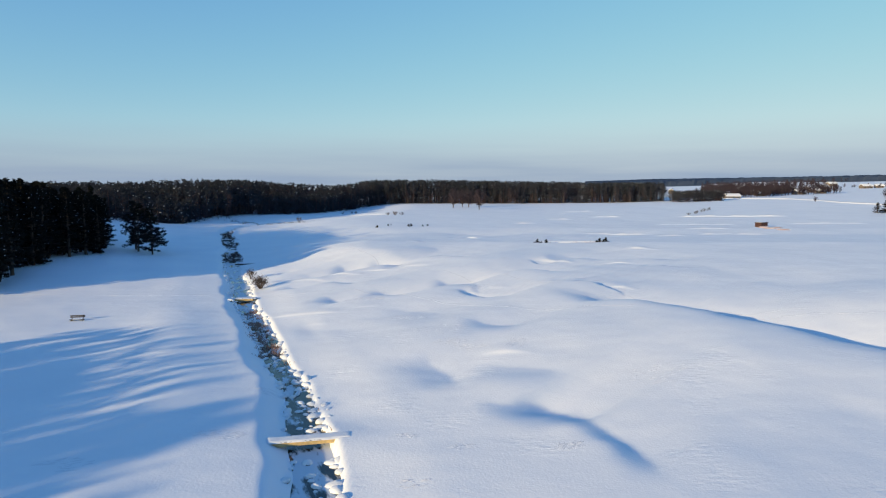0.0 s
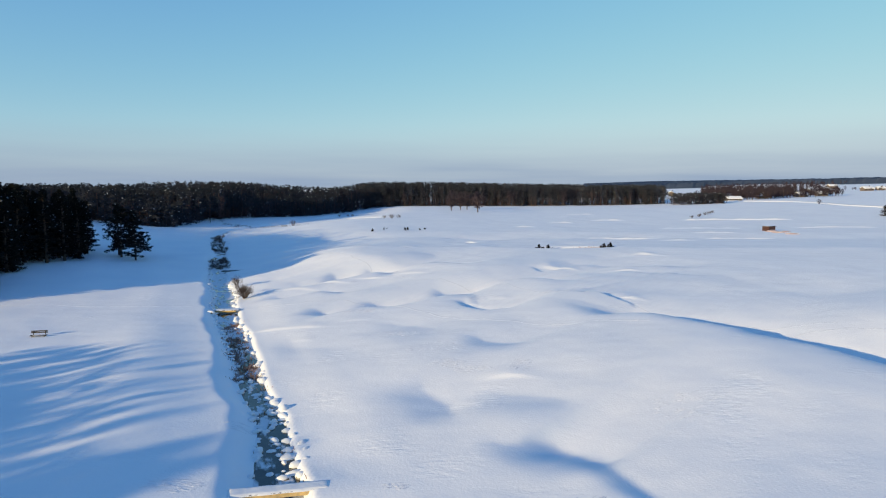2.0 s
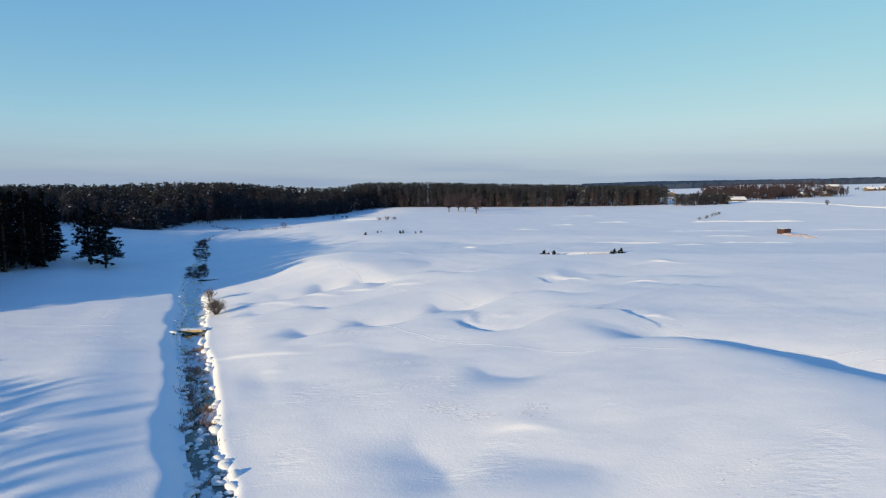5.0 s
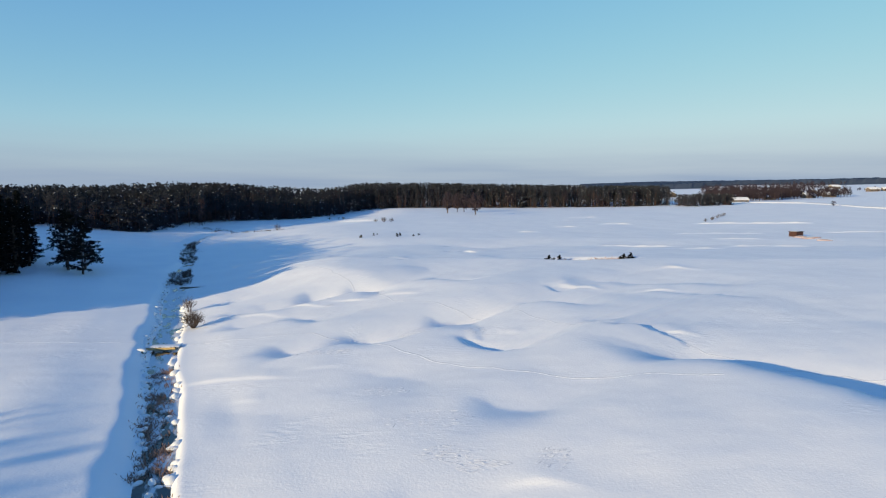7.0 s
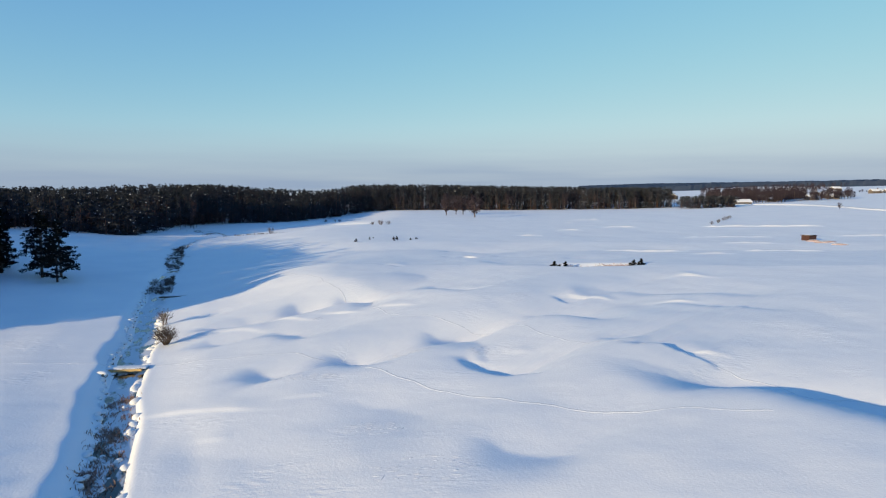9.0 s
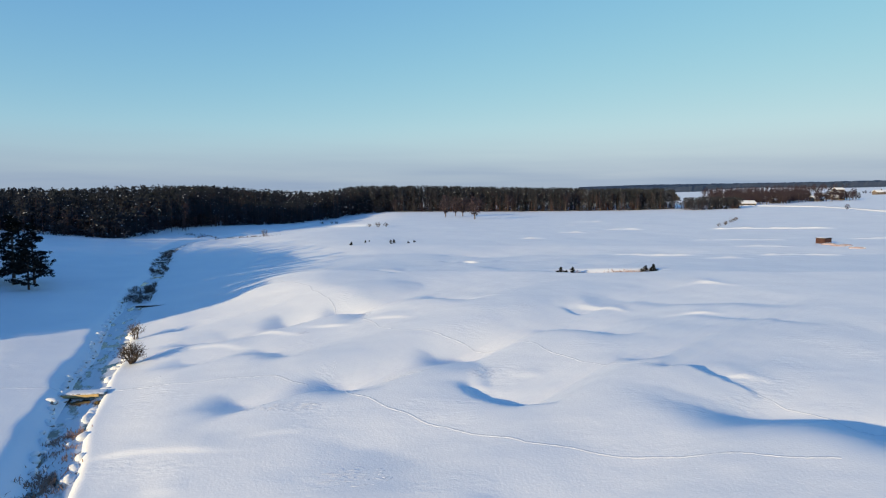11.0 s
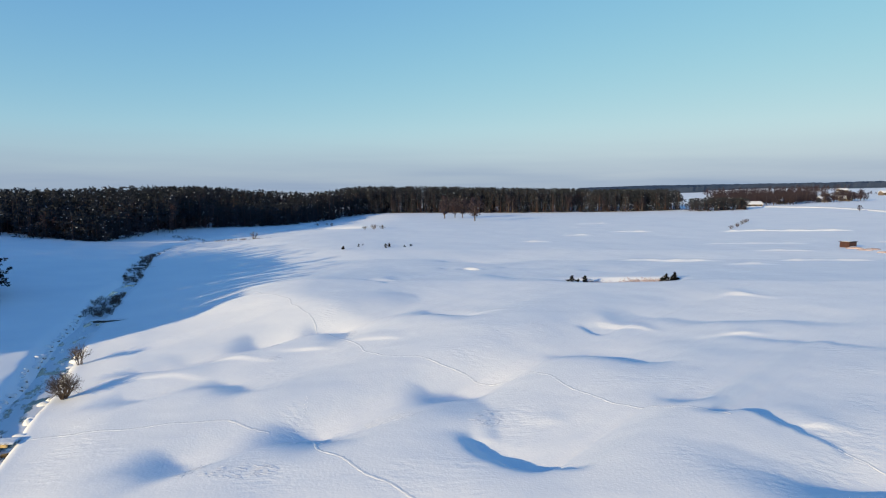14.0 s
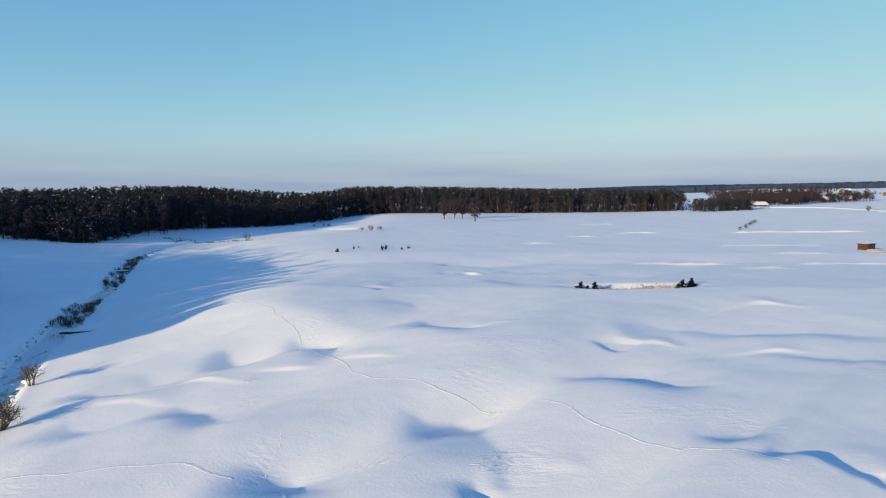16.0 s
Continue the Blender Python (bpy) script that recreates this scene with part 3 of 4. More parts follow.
def mass_wood(name, label, trees, rg, count=14, size=0.8, mat=None):
    """A wood too far or too dense to count its trees: trunks and crowns of many pines, some bare broadleaves between. Each tree: x, y, height, where its crown begins, bare or not."""
    stems, crowns, twigs, snow = Soup(), Soup(), Soup(), Soup()
    for x, y, h, low, bare in trees:
        z = ground(x, y) - 0.3
        tube(stems, [(x, y, z), (x + rg.uniform(-0.4, 0.4), y, z + h * 0.9)], [0.13, 0.05], 4)
        wide = rg.uniform(1.7, 2.9) * min(1.0, 0.40 + h / 18)
        levels = np.linspace(low, 0.96, 8 if h < 9 else 10)
        for f in levels:
            if bare:
                r = wide * math.sin(0.5 + 2.3 * f) * rg.uniform(0.8, 1.2)
                tufts(twigs, rg, (x + rg.normal() * 0.4, y + rg.normal() * 0.4, z + h * f), r, count, size * 0.75, 1.0)
                continue
            r = wide * (1.1 - 0.75 * ((f - low) / (1 - low)) ** 1.5) * rg.uniform(0.7, 1.1)
            w = rg.uniform(0, 6.283)
            c = (x + math.cos(w) * r * 0.75, y + math.sin(w) * r * 0.75, z + h * f + rg.uniform(-0.5, 0.4))
            tufts(crowns, rg, c, r * 0.85, count, size, 0.55)
            if rg.rand() < 0.08:
                k = rg.uniform(0.10, 0.28)
                blob(snow, rg, (c[0] + rg.uniform(-0.6, 0.6), c[1] - r * 0.7, c[2] + 0.25), (k * 1.2, k, k * 0.7), 0.3, 3, 5, 0.0)
        tufts(crowns if not bare else twigs, rg, (x, y, z + h * 0.98), 0.45, 5, 0.7, 1.5)
    ob = empty(name)
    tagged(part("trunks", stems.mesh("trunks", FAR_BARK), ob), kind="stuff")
    tagged(part("crowns", crowns.mesh("crowns", mat or HAZY_NEEDLES, False), ob), kind="stuff")
    if twigs.count:
        tagged(part("bare_crowns", twigs.mesh("bare_crowns", WOOD_TWIGS, False), ob, "reddish-brown leafless crowns"), kind="stuff")
    tagged(part("snow_flecks", snow.mesh("snow_flecks", SNOW), ob), kind="stuff")
    tagged(ob, label, "forest", kind="stuff")


def far_wood(name, label, front, depth, count, tall, seed):
    """A wood along a front line, its first rows densest; it begins with low pines and rises behind them."""
    rg, trees = np.random.RandomState(seed), []
    path = np.array(front, float)
    seg = np.hypot(*np.diff(path, axis=0).T)
    at = np.concatenate([[0], np.cumsum(seg)])
    for _ in range(count):
        d = rg.uniform(0, at[-1])
        px, py = np.interp(d, at, path[:, 0]), np.interp(d, at, path[:, 1])
        k = max(min(np.searchsorted(at, d) - 1, len(seg) - 1), 0)
        nx, ny = -(path[k + 1, 1] - path[k, 1]) / seg[k], (path[k + 1, 0] - path[k, 0]) / seg[k]
        deep = abs(depth) * rg.rand() ** 1.5
        back = math.copysign(deep, depth)
        x, y = px + nx * back + rg.uniform(-2.5, 2.5), py + ny * back + rg.uniform(-2.5, 2.5)
        open_stand = float(smooth(np.float64(py), 405, 460))
        step = np.interp(deep, [0, 12, 30, 55], [0.50, 0.62, 0.88, 1.0]) * (1 - open_stand) + open_stand * np.interp(deep, [0, 14, 30], [0.86, 0.94, 1.0])
        h = (tall * rg.uniform(0.88, 1.0) + 0.5 * math.sin(d / 60.0)) * shrink(x, y) * step
        low = rg.uniform(0.0, 0.07) * (1 - open_stand) + open_stand * rg.uniform(0.12, 0.55) if deep < 30 else 0.4
        bare = rg.rand() < (0.04 if deep < 10 else 0.22 if deep < 40 else 0.0)
        h = h * rg.uniform(0.65, 0.85) if bare else h
        if deep < 14 and rg.rand() < 0.25 + 0.1 * open_stand:
            h, low = h * rg.uniform(0.22, 0.6), 0.05
        trees.append((x, y, h, low, bare))
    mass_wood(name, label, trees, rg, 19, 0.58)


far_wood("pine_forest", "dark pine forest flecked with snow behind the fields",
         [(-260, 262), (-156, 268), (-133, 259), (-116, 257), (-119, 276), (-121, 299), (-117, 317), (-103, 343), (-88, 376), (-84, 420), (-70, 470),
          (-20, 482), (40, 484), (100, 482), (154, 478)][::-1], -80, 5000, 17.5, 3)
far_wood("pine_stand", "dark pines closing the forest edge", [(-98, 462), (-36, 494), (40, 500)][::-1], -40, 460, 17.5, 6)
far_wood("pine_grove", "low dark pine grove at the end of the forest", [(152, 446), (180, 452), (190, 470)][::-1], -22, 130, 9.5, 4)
def shade_height(x, y):
    """Trees taller or lower, so that the wood's long shadows end at the stream's bank."""
    row = y - 0.983 * x
    end = np.interp(row, [40, 50, 55, 58, 64, 66, 75, 92, 112, 125], [-22, -17, -19, -13.5, -14, -18, -18.5, -24, -38, -46])
    return max(3.0, min(25.0, (end - x) / 3.54 * (rng.uniform(0.92, 1.0) if 57 < row < 65 else rng.uniform(0.92, 1.0) if rng.rand() < 0.3 else rng.uniform(0.76, 0.90) if row > 56 else rng.uniform(0.5, 0.8))))


shade_wood = spots(-112, -70, -75, 40, 3.1, lambda x, y: -114 < x - y < 30 and x < (-84 if x - y < -95 else -72))
meadow_wood = near_wood[150:] + spots(-235, -140, 70, 176, 6.0, lambda x, y: x < -0.8 * y and y - 0.983 * x > 166) + spots(-205, -112, 176, 262, 5.5, lambda x, y: x < -116 - (y - 176) * 0.75)
def wood_step(x, y):
    """Low pines along the wood's edge, taller ones behind."""
    return float(np.interp(-116 - (y - 176) * 0.75 - x, [-6, 8, 28], [8.0, 10.5, 14.0]))


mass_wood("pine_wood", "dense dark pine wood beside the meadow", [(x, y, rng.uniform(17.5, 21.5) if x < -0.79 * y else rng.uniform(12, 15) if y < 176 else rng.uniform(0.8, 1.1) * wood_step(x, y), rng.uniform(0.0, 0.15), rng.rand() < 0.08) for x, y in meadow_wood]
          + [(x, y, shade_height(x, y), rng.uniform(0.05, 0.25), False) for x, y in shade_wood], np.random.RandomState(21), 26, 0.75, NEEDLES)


# ---- the stream: boulders, reeds, footbridges ----
def boulder_kind(seed):
    rg = np.random.RandomState(seed)
    stone, cap = Soup(), Soup()
    size = rg.uniform(0.8, 1.15, 3) * (0.55, 0.5, 0.34)
    blob(stone, rg, (0, 0, 0.1), size, 0.22, 5, 9, -0.9)
    blob(cap, rg, (rg.uniform(-0.04, 0.04), rg.uniform(-0.04, 0.04), 0.2), size * (1.06, 1.06, 1.05), 0.2, 6, 10, -0.7)
    return stone.mesh("stone", STONE), cap.mesh("snow_cap", SNOW)


BOULDERS = [boulder_kind(60 + i) for i in range(8)]


def boulder(x, y, z, scale, turn):
    stone, cap = BOULDERS[rng.randint(len(BOULDERS))]
    ob = new("snowy_boulder", stone)
    ob.matrix_world = pose(x, y, z, rng.uniform(-6, 6), rng.uniform(-6, 6), turn)
    ob.scale = (scale * rng.uniform(0.85, 1.25), scale, scale * rng.uniform(0.8, 1.15))
    part("snow_cap", cap, ob, "thick rounded snow cap")
    tagged(ob, "stone under a rounded cap of snow at the stream's edge", "boulder", "boulders along the stream")


def along(y, side):
    """The point at the given metres to the right of the stream's middle line."""
    lean = (float(stream_x(y + 4)) - float(stream_x(y - 4))) / 8
    meander = 0.22 * math.sin(y / 5.3) + 0.1 * math.sin(y / 2.1 + 1)
    wob = meander * float(smooth(y, 46, 52)) + 0.15 * meander
    return float(stream_x(y)) + wob + side * math.sqrt(1 + lean * lean), y


def half_width(y):
    return 1.15 * float(np.interp(y, [30, 37, 43, 50, 66, 72, 88, 96], [0.85, 0.85, 0.85, 0.5, 0.5, 0.66, 0.7, 0.85]))


y = 27.0
while y < 150:
    wide = float(np.interp(y, [27, 40, 43, 50, 53, 150], [0.9, 0.9, 2.0, 1.7, 0.6, 0.6]))
    rights = 1 + int(rng.rand() < 0.75 * (wide - 0.4))
    lefts = 1 if rng.rand() < np.interp(y, [27, 45, 47, 54, 56, 62, 66, 100, 150], [0.5, 0.4, 0.95, 0.95, 0.35, 0.5, 0.85, 0.97, 0.9]) else 0
    for k in range(rights):
        px, py = along(y + rng.uniform(-0.35, 0.35), half_width(y) + rng.uniform(0.0, 0.45) + wide * 0.5 * k)
        if not 40.0 < py < 43.6 and rng.rand() < (0.95 if y < 62 else 0.5 if y < 82 else 0.75):
            boulder(px, py, max(min(ground(px, py), -0.18 - 0.10 * k), -0.4) - 0.26, rng.uniform(0.45, 1.1), rng.uniform(0, 360))
    for k in range(lefts):
        px, py = along(y + rng.uniform(-0.35, 0.35), -half_width(y) - rng.uniform(0.3, 1.0) - (0.5 if y > 90 else 0))
        if not 40.0 < py < 43.6:
            boulder(px, py, max(min(ground(px, py), 0.0 if y < 90 else 0.2), -0.4) - (0.08 if y < 90 else 0.16), rng.uniform(0.35, 0.75) * (1 if y < 90 else 1.25), rng.uniform(0, 360))
    if rng.rand() < (0.9 if y < 62 else 0.45 if y < 92 else 0.2) and not 39.5 < y < 44:
        px, py = along(y, rng.uniform(-0.9, 0.6) * half_width(y))
        boulder(px, py, -0.48, rng.uniform(0.3, 0.65), rng.uniform(0, 360))
    y += rng.uniform(0.48, 0.72) if y < 66 else rng.uniform(0.62, 0.9) if y < 92 else rng.uniform(0.75, 1.2)


def reeds(name, label, spots, mat, tall, lean=0.5, thick=0.02):
    """Dead stalks, bent over."""
    soup = Soup()
    for x, y, spread, count, base in spots:
        for _ in range(count):
            px, py = x + rng.normal() * spread, y + rng.normal() * spread
            z = max(ground(px, py), base) - 0.05
            h, w = tall * rng.uniform(0.5, 1.2), rng.uniform(0, 6.283)
            b = lean * h * rng.rand()
            tip = (px + b * math.cos(w), py + b * math.sin(w), z + h)
            mid = (px + 0.3 * b * math.cos(w), py + 0.3 * b * math.sin(w), z + h * 0.6)
            t = thick * rng.uniform(0.7, 1.5)
            soup.add([(px - t, py, z), (px + t, py, z), (mid[0] - t, mid[1], mid[2]), (mid[0] + t, mid[1] + t, mid[2]), tip], [(0, 1, 3), (0, 3, 2), (2, 3, 4)])
    tagged(new(name, soup.mesh(name, mat, False)), label, "reeds", kind="stuff")


reed_spots = []
for y in np.arange(63.5, 87.5, 0.3):
    px, py = along(y, rng.uniform(-1.3, 0.6))
    reed_spots.append((px, py, 0.34, int(rng.choice([4, 26, 60]) * (0.4 + 0.6 * abs(math.sin(y * 0.42)))), -0.36))
for y in (48.0, 55.0, 61.0, 64.0, 43.2):
    px, py = along(y, rng.uniform(-0.5, 1.7))
    reed_spots.append((px, py, 0.3, 10, -0.36))
reeds("dead_reeds", "rusty dead reeds bent over the stream ice", reed_spots, STRAW, 0.30, 2.0, 0.02)


def footbridge(a, b, z, wide, beam_mat, label, snow_deep=0.2):
    """A plank bridge under snow: two beams, planks across and the snow on them; a and b are its ends."""
    a, b = Vector((*a, 0)), Vector((*b, 0))
    size, turn = (b - a).length, math.degrees(math.atan2(b.y - a.y, b.x - a.x))
    ob = empty("footbridge", pose((a.x + b.x) / 2, (a.y + b.y) / 2, z, 0, 0, turn))
    half = size / 2
    for v in (-wide / 2 + 0.03, wide / 2 - 0.17):
        soup = Soup()
        box(soup, (-half + 0.3, v, -0.33), (half - 0.35, v + 0.16, -0.085), 0.015)
        part("beam", soup.mesh("beam", beam_mat, False), ob)
    soup = Soup()
    box(soup, (-0.074, -wide / 2, -0.07), (0.074, wide / 2, 0.0), 0.008)
    plank = soup.mesh("plank", OLD_WOOD, False)
    n = int(size / 0.16)
    for i in range(n):
        p = part("plank", plank, ob)
        p.location = (-half + (i + 0.5) * size / n, rng.uniform(-0.03, 0.03), 0)
    # snow lying on the deck, rounded and sagging over the edge
    soup, pts, faces, nx, ny = Soup(), [], [], 40, 9
    for i in range(nx + 1):
        for k in range(ny + 1):
            u, v = i / nx * 2 - 1, k / ny * 2 - 1
            edge = (1 - abs(v) ** 8) * (1 - abs(u) ** 40)
            pts.append((u * (half + 0.1), v * (wide / 2 + 0.06 + 0.02 * math.sin(i * 0.5)), 0.004 - 0.05 * (abs(v) == 1) + snow_deep * edge * (0.92 + 0.08 * math.sin(i * 0.6))))
    for i in range(nx):
        for k in range(ny):
            q = i * (ny + 1) + k
            faces.append((q, q + ny + 1, q + ny + 2, q + 1))
    soup.add(pts, faces)
    part("snow_cover", soup.mesh("snow_cover", SNOW), ob, "smooth slab of snow along the deck")
    return tagged(ob, label, "footbridge", "footbridges over the stream")


footbridge((-12.1, 41.0), (-6.8, 42.3), 0.28, 0.95, TIMBER, "yellow timber footbridge buried under a slab of snow", 0.07)
footbridge((-34.3, 94.5), (-30.6, 95.1), 0.14, 1.2, TIMBER, "yellow timber footbridge with a trodden snow deck", 0.04)
footbridge((-49.0, 136.2), (-44.4, 137.3), 0.28, 0.9, OLD_WOOD, "dark weathered plank bridge dusted with snow", 0.05)
footbridge((-75.4, 198.4), (-70.3, 200.0), 0.1, 0.9, OLD_WOOD, "dark weathered plank bridge with snow on top", 0.12)


# ---- bushes ----
def twiggy(seed, tall, wide, stems, levels=3, thick=0.035):
    """A bare bush: stems fan out from the base and fork again and again."""
    rg, soup = np.random.RandomState(seed), Soup()

    def grow(p, d, length, r, level):
        mid = p + d * length * 0.5 + rg.normal(size=3) * length * 0.05
        tip = p + d * length + rg.normal(size=3) * length * 0.08
        tube(soup, [p, mid, tip], [r, r * 0.8, r * 0.55], 4 if level else 3)
        if level == 0:
            return
        for _ in range(rg.randint(3, 5)):
            nd = d + rg.normal(size=3) * 0.5 + (0, 0, 0.12)
            nd /= np.linalg.norm(nd)
            start = p + (tip - p) * rg.uniform(0.45, 1.0)
            grow(start, nd, length * rg.uniform(0.5, 0.75), r * 0.55, level - 1)

    for k in range(stems):
        w = 6.283 * k / stems + rg.uniform(-0.3, 0.3)
        out = rg.uniform(0.05, 1.0) * wide / tall * 0.75
        d = np.array([math.cos(w) * out, math.sin(w) * out, 1.0])
        d /= np.linalg.norm(d)
        grow(np.array([math.cos(w) * 0.12, math.sin(w) * 0.12, -0.15]), d, tall * 0.48, thick, levels)
    return soup.mesh("twigs", TWIG)


BUSHES = [twiggy(80, 2.7, 2.7, 26, 3, 0.04), twiggy(81, 2.3, 1.2, 9, 3, 0.035), twiggy(82, 1.7, 2.4, 10, 2, 0.03), twiggy(83, 2.1, 2.0, 9, 2, 0.03)]


def bush(kind, x, y, scale, turn, label, group="", name="bare_bush", z=None):
    ob = new(name, BUSHES[kind])
    ob.matrix_world = pose(x, y, ground(x, y) if z is None else z, 0, 0, turn)
    ob.scale = (scale, scale, scale)
    return tagged(ob, label, "bush", group)


bush(0, -32.9, 104.2, 0.97, 20, "bare round willow bush on the stream bank")
bush(1, -38.0, 115.0, 1.1, 60, "slim bare bush beside the stream")
for i in range(115):
    y = rng.choice([rng.uniform(141, 160), rng.uniform(176, 205), rng.uniform(205, 230)])
    px, py = along(y, rng.uniform(-2.0, 2.0))
    bush(2 + i % 2, px, py, rng.uniform(0.45, 0.8), rng.uniform(0, 360), "tangled dark brown scrub filling the stream bed", "scrub in the stream bed", "stream_scrub", max(ground(px, py), -0.35))
bush(3, -70.2, 272.6, 1.7, 0, "single dark round bush on the snowy meadow")
for x, y, sc in ((-30.2, 290.5, 1.7), (-27.2, 291.5, 1.4), (-33.5, 289.4, 1.2), (-62, 372, 1.3), (-66, 380, 1.1), (-72, 384, 1.2)):
    bush(2, x, y, sc, x * 40, "brown scrub bush on a snowy bank", "scrub on the far bank")
for k in range(9):
    f = k / 8
    bush(2 + k % 2, 101.5 + 27 * f + rng.uniform(-1, 1), 284 + 48 * f, rng.uniform(0.6, 1.2), k * 50, "brown scrub along a snowy ditch", "scrub along the ditch")


# ---- bench on the meadow ----
def bench(x, y, turn):
    ob = empty("park_bench", pose(x, y, ground(x, y) - 0.3, 0, 0, turn))
    for v, z0, tilt in ((-0.16, 0.44, 0), (0.0, 0.44, 0), (0.16, 0.44, 0), (0.28, 0.66, 1), (0.31, 0.82, 1)):
        soup = Soup()
        if tilt:
            box(soup, (-0.85, v, z0), (0.85, v + 0.04, z0 + 0.13), 0.01)
        else:
            box(soup, (-0.85, v - 0.07, z0), (0.85, v + 0.07, z0 + 0.045), 0.01)
        part("slat", soup.mesh("slat", OLD_WOOD, False), ob)
    for u in (-0.62, 0.62):
        soup = Soup()
        box(soup, (u - 0.04, -0.2, 0.0), (u + 0.04, -0.12, 0.44), 0.01)
        box(soup, (u - 0.04, 0.22, 0.0), (u + 0.04, 0.28, 0.95), 0.01)
        box(soup, (u - 0.035, -0.2, 0.38), (u + 0.035, 0.24, 0.44), 0.01)
        part("leg", soup.mesh("leg", OLD_WOOD, False), ob)
    soup = Soup()
    blob(soup, rng, (0, 0, 0.485), (0.7, 0.16, 0.025), 0.1, 4, 14, 0.0)
    part("snow_cover", soup.mesh("snow_cover", SNOW), ob, "thin snow on the seat")
    tagged(ob, "dark wooden bench with a backrest, standing in deep snow", "bench")


bench(-46.8, 76.4, 14)


# ---- shed and straw heaps ----
def shed(x, y, turn):
    ob = empty("wooden_shed", pose(x, y, ground(x, y) - 0.1, 0, 0, turn))
    wide, deep, tall = 3.0, 2.4, 1.5
    for nm, axis, at in (("front_wall", 0, -deep / 2), ("back_wall", 0, deep / 2)):
        w = part(nm, None, ob)
        n = 18
        soup = Soup()
        box(soup, (-wide / n / 2 + 0.008, -0.03, 0), (wide / n / 2 - 0.008, 0.03, tall), 0.005)
        board = soup.mesh("board", SHED_WOOD, False)
        for i in range(n):
            p = part("board", board, w)
            p.location = (-wide / 2 + (i + 0.5) * wide / n, at + rng.uniform(-0.01, 0.01), 0)
    for u in (-wide / 2, wide / 2):
        soup = Soup()
        for i in range(12):
            v = -deep / 2 + 0.05 + (i + 0.5) * (deep - 0.1) / 12
            box(soup, (u - 0.03, v - 0.09, 0), (u + 0.03, v + 0.09, tall), 0.005)
        part("side_wall", soup.mesh("side_wall", SHED_WOOD, False), ob)
    soup = Soup()
    box(soup, (-wide / 2 - 0.25, -deep / 2 - 0.25, tall), (wide / 2 + 0.25, deep / 2 + 0.25, tall + 0.1), 0.01)
    part("roof", soup.mesh("roof", OLD_WOOD, False), ob)
    soup = Soup()
    blob(soup, rng, (-0.2, 0.2, tall + 0.09), (wide / 2 * 1.05, deep / 2, 0.16), 0.12, 5, 22, 0.0)
    part("snow_cover", soup.mesh("snow_cover", SNOW), ob, "thin snow on the roof")
    tagged(ob, "small reddish-brown board shed with a flat roof", "shed")


shed(100.2, 214.6, 28)
for x, y, sx, sy, h in ((99.4, 210.6, 2.2, 1.0, 0.5), (101.4, 207.0, 2.3, 1.0, 0.45), (98.8, 206.0, 1.8, 0.9, 0.4), (101.0, 201.4, 2.2, 0.9, 0.4)):
    soup = Soup()
    blob(soup, rng, (0, 0, 0), (sx, sy, h), 0.3, 7, 16, -0.2)
    ob = new("straw_heap", soup.mesh("straw_heap", PALE_STRAW))
    ob.location = (x, y, ground(x, y) - 0.1)
    soup = Soup()
    blob(soup, rng, (0.2, 0.35, h * 0.45), (sx * 0.85, sy * 0.8, h * 0.68), 0.3, 5, 14, -0.1)
    part("snow_patch", soup.mesh("snow_patch", SNOW), ob)
    tagged(ob, "low heap of pale straw half covered with snow", "straw heap", "straw heaps by the shed")


# ---- pond rim: young pines and rusty grass ----
def young(kind, x, y, scale, label, group):
    pine(YOUNG[kind], x, y, scale, rng.uniform(0, 360), label, group, "young_pine", 0.05)


for k, x, y, sc in ((0, 18.3, 150.6, 0.5), (1, 20.6, 151.2, 0.45), (2, 19.4, 150.2, 0.4), (1, 33.0, 150.8, 0.45), (0, 34.8, 151.6, 0.5), (2, 32.2, 150.0, 0.5), (0, 33.8, 150.0, 0.4)):
    young(k, x, y, (0.95 * sc, 0.95 * sc, 0.85 * sc), "small dark sprawling pine at the snowy pond rim", "young pines at the pond")
reeds("dry_grass", "rusty dry grass along the pond's far bank",
      [(x, 152.6 + 0.6 * math.sin(x * 0.7), 0.5, 26, -9) for x in np.arange(21.5, 33.5, 0.45)] + [(x, 150.3, 0.4, 12, -9) for x in np.arange(22, 27, 0.7)], PALE_STRAW, 0.38, 0.9, 0.03)
reeds("meadow_grass", "dark dead grass poking through the snow by the frozen brook",
      [(x + rng.uniform(-2, 2), 262 - 0.55 * (x + 60) + rng.normal() * 3, 0.7, int(rng.choice([0, 3, 9])), -9) for x in np.arange(-106, -62, 0.8)], TWIG, 0.55, 0.6, 0.05)
for i in range(13):
    x = -25 + rng.uniform(0, 1) ** 0.8 * 16
    young(i % 3, x, 212 + rng.uniform(-3, 9), rng.uniform(0.13, 0.27), "tiny young pine planted on the snowfield", "young pines on the snowfield")
young(2, -27.2, 207.7, 0.4, "tiny young pine planted on the snowfield", "young pines on the snowfield")


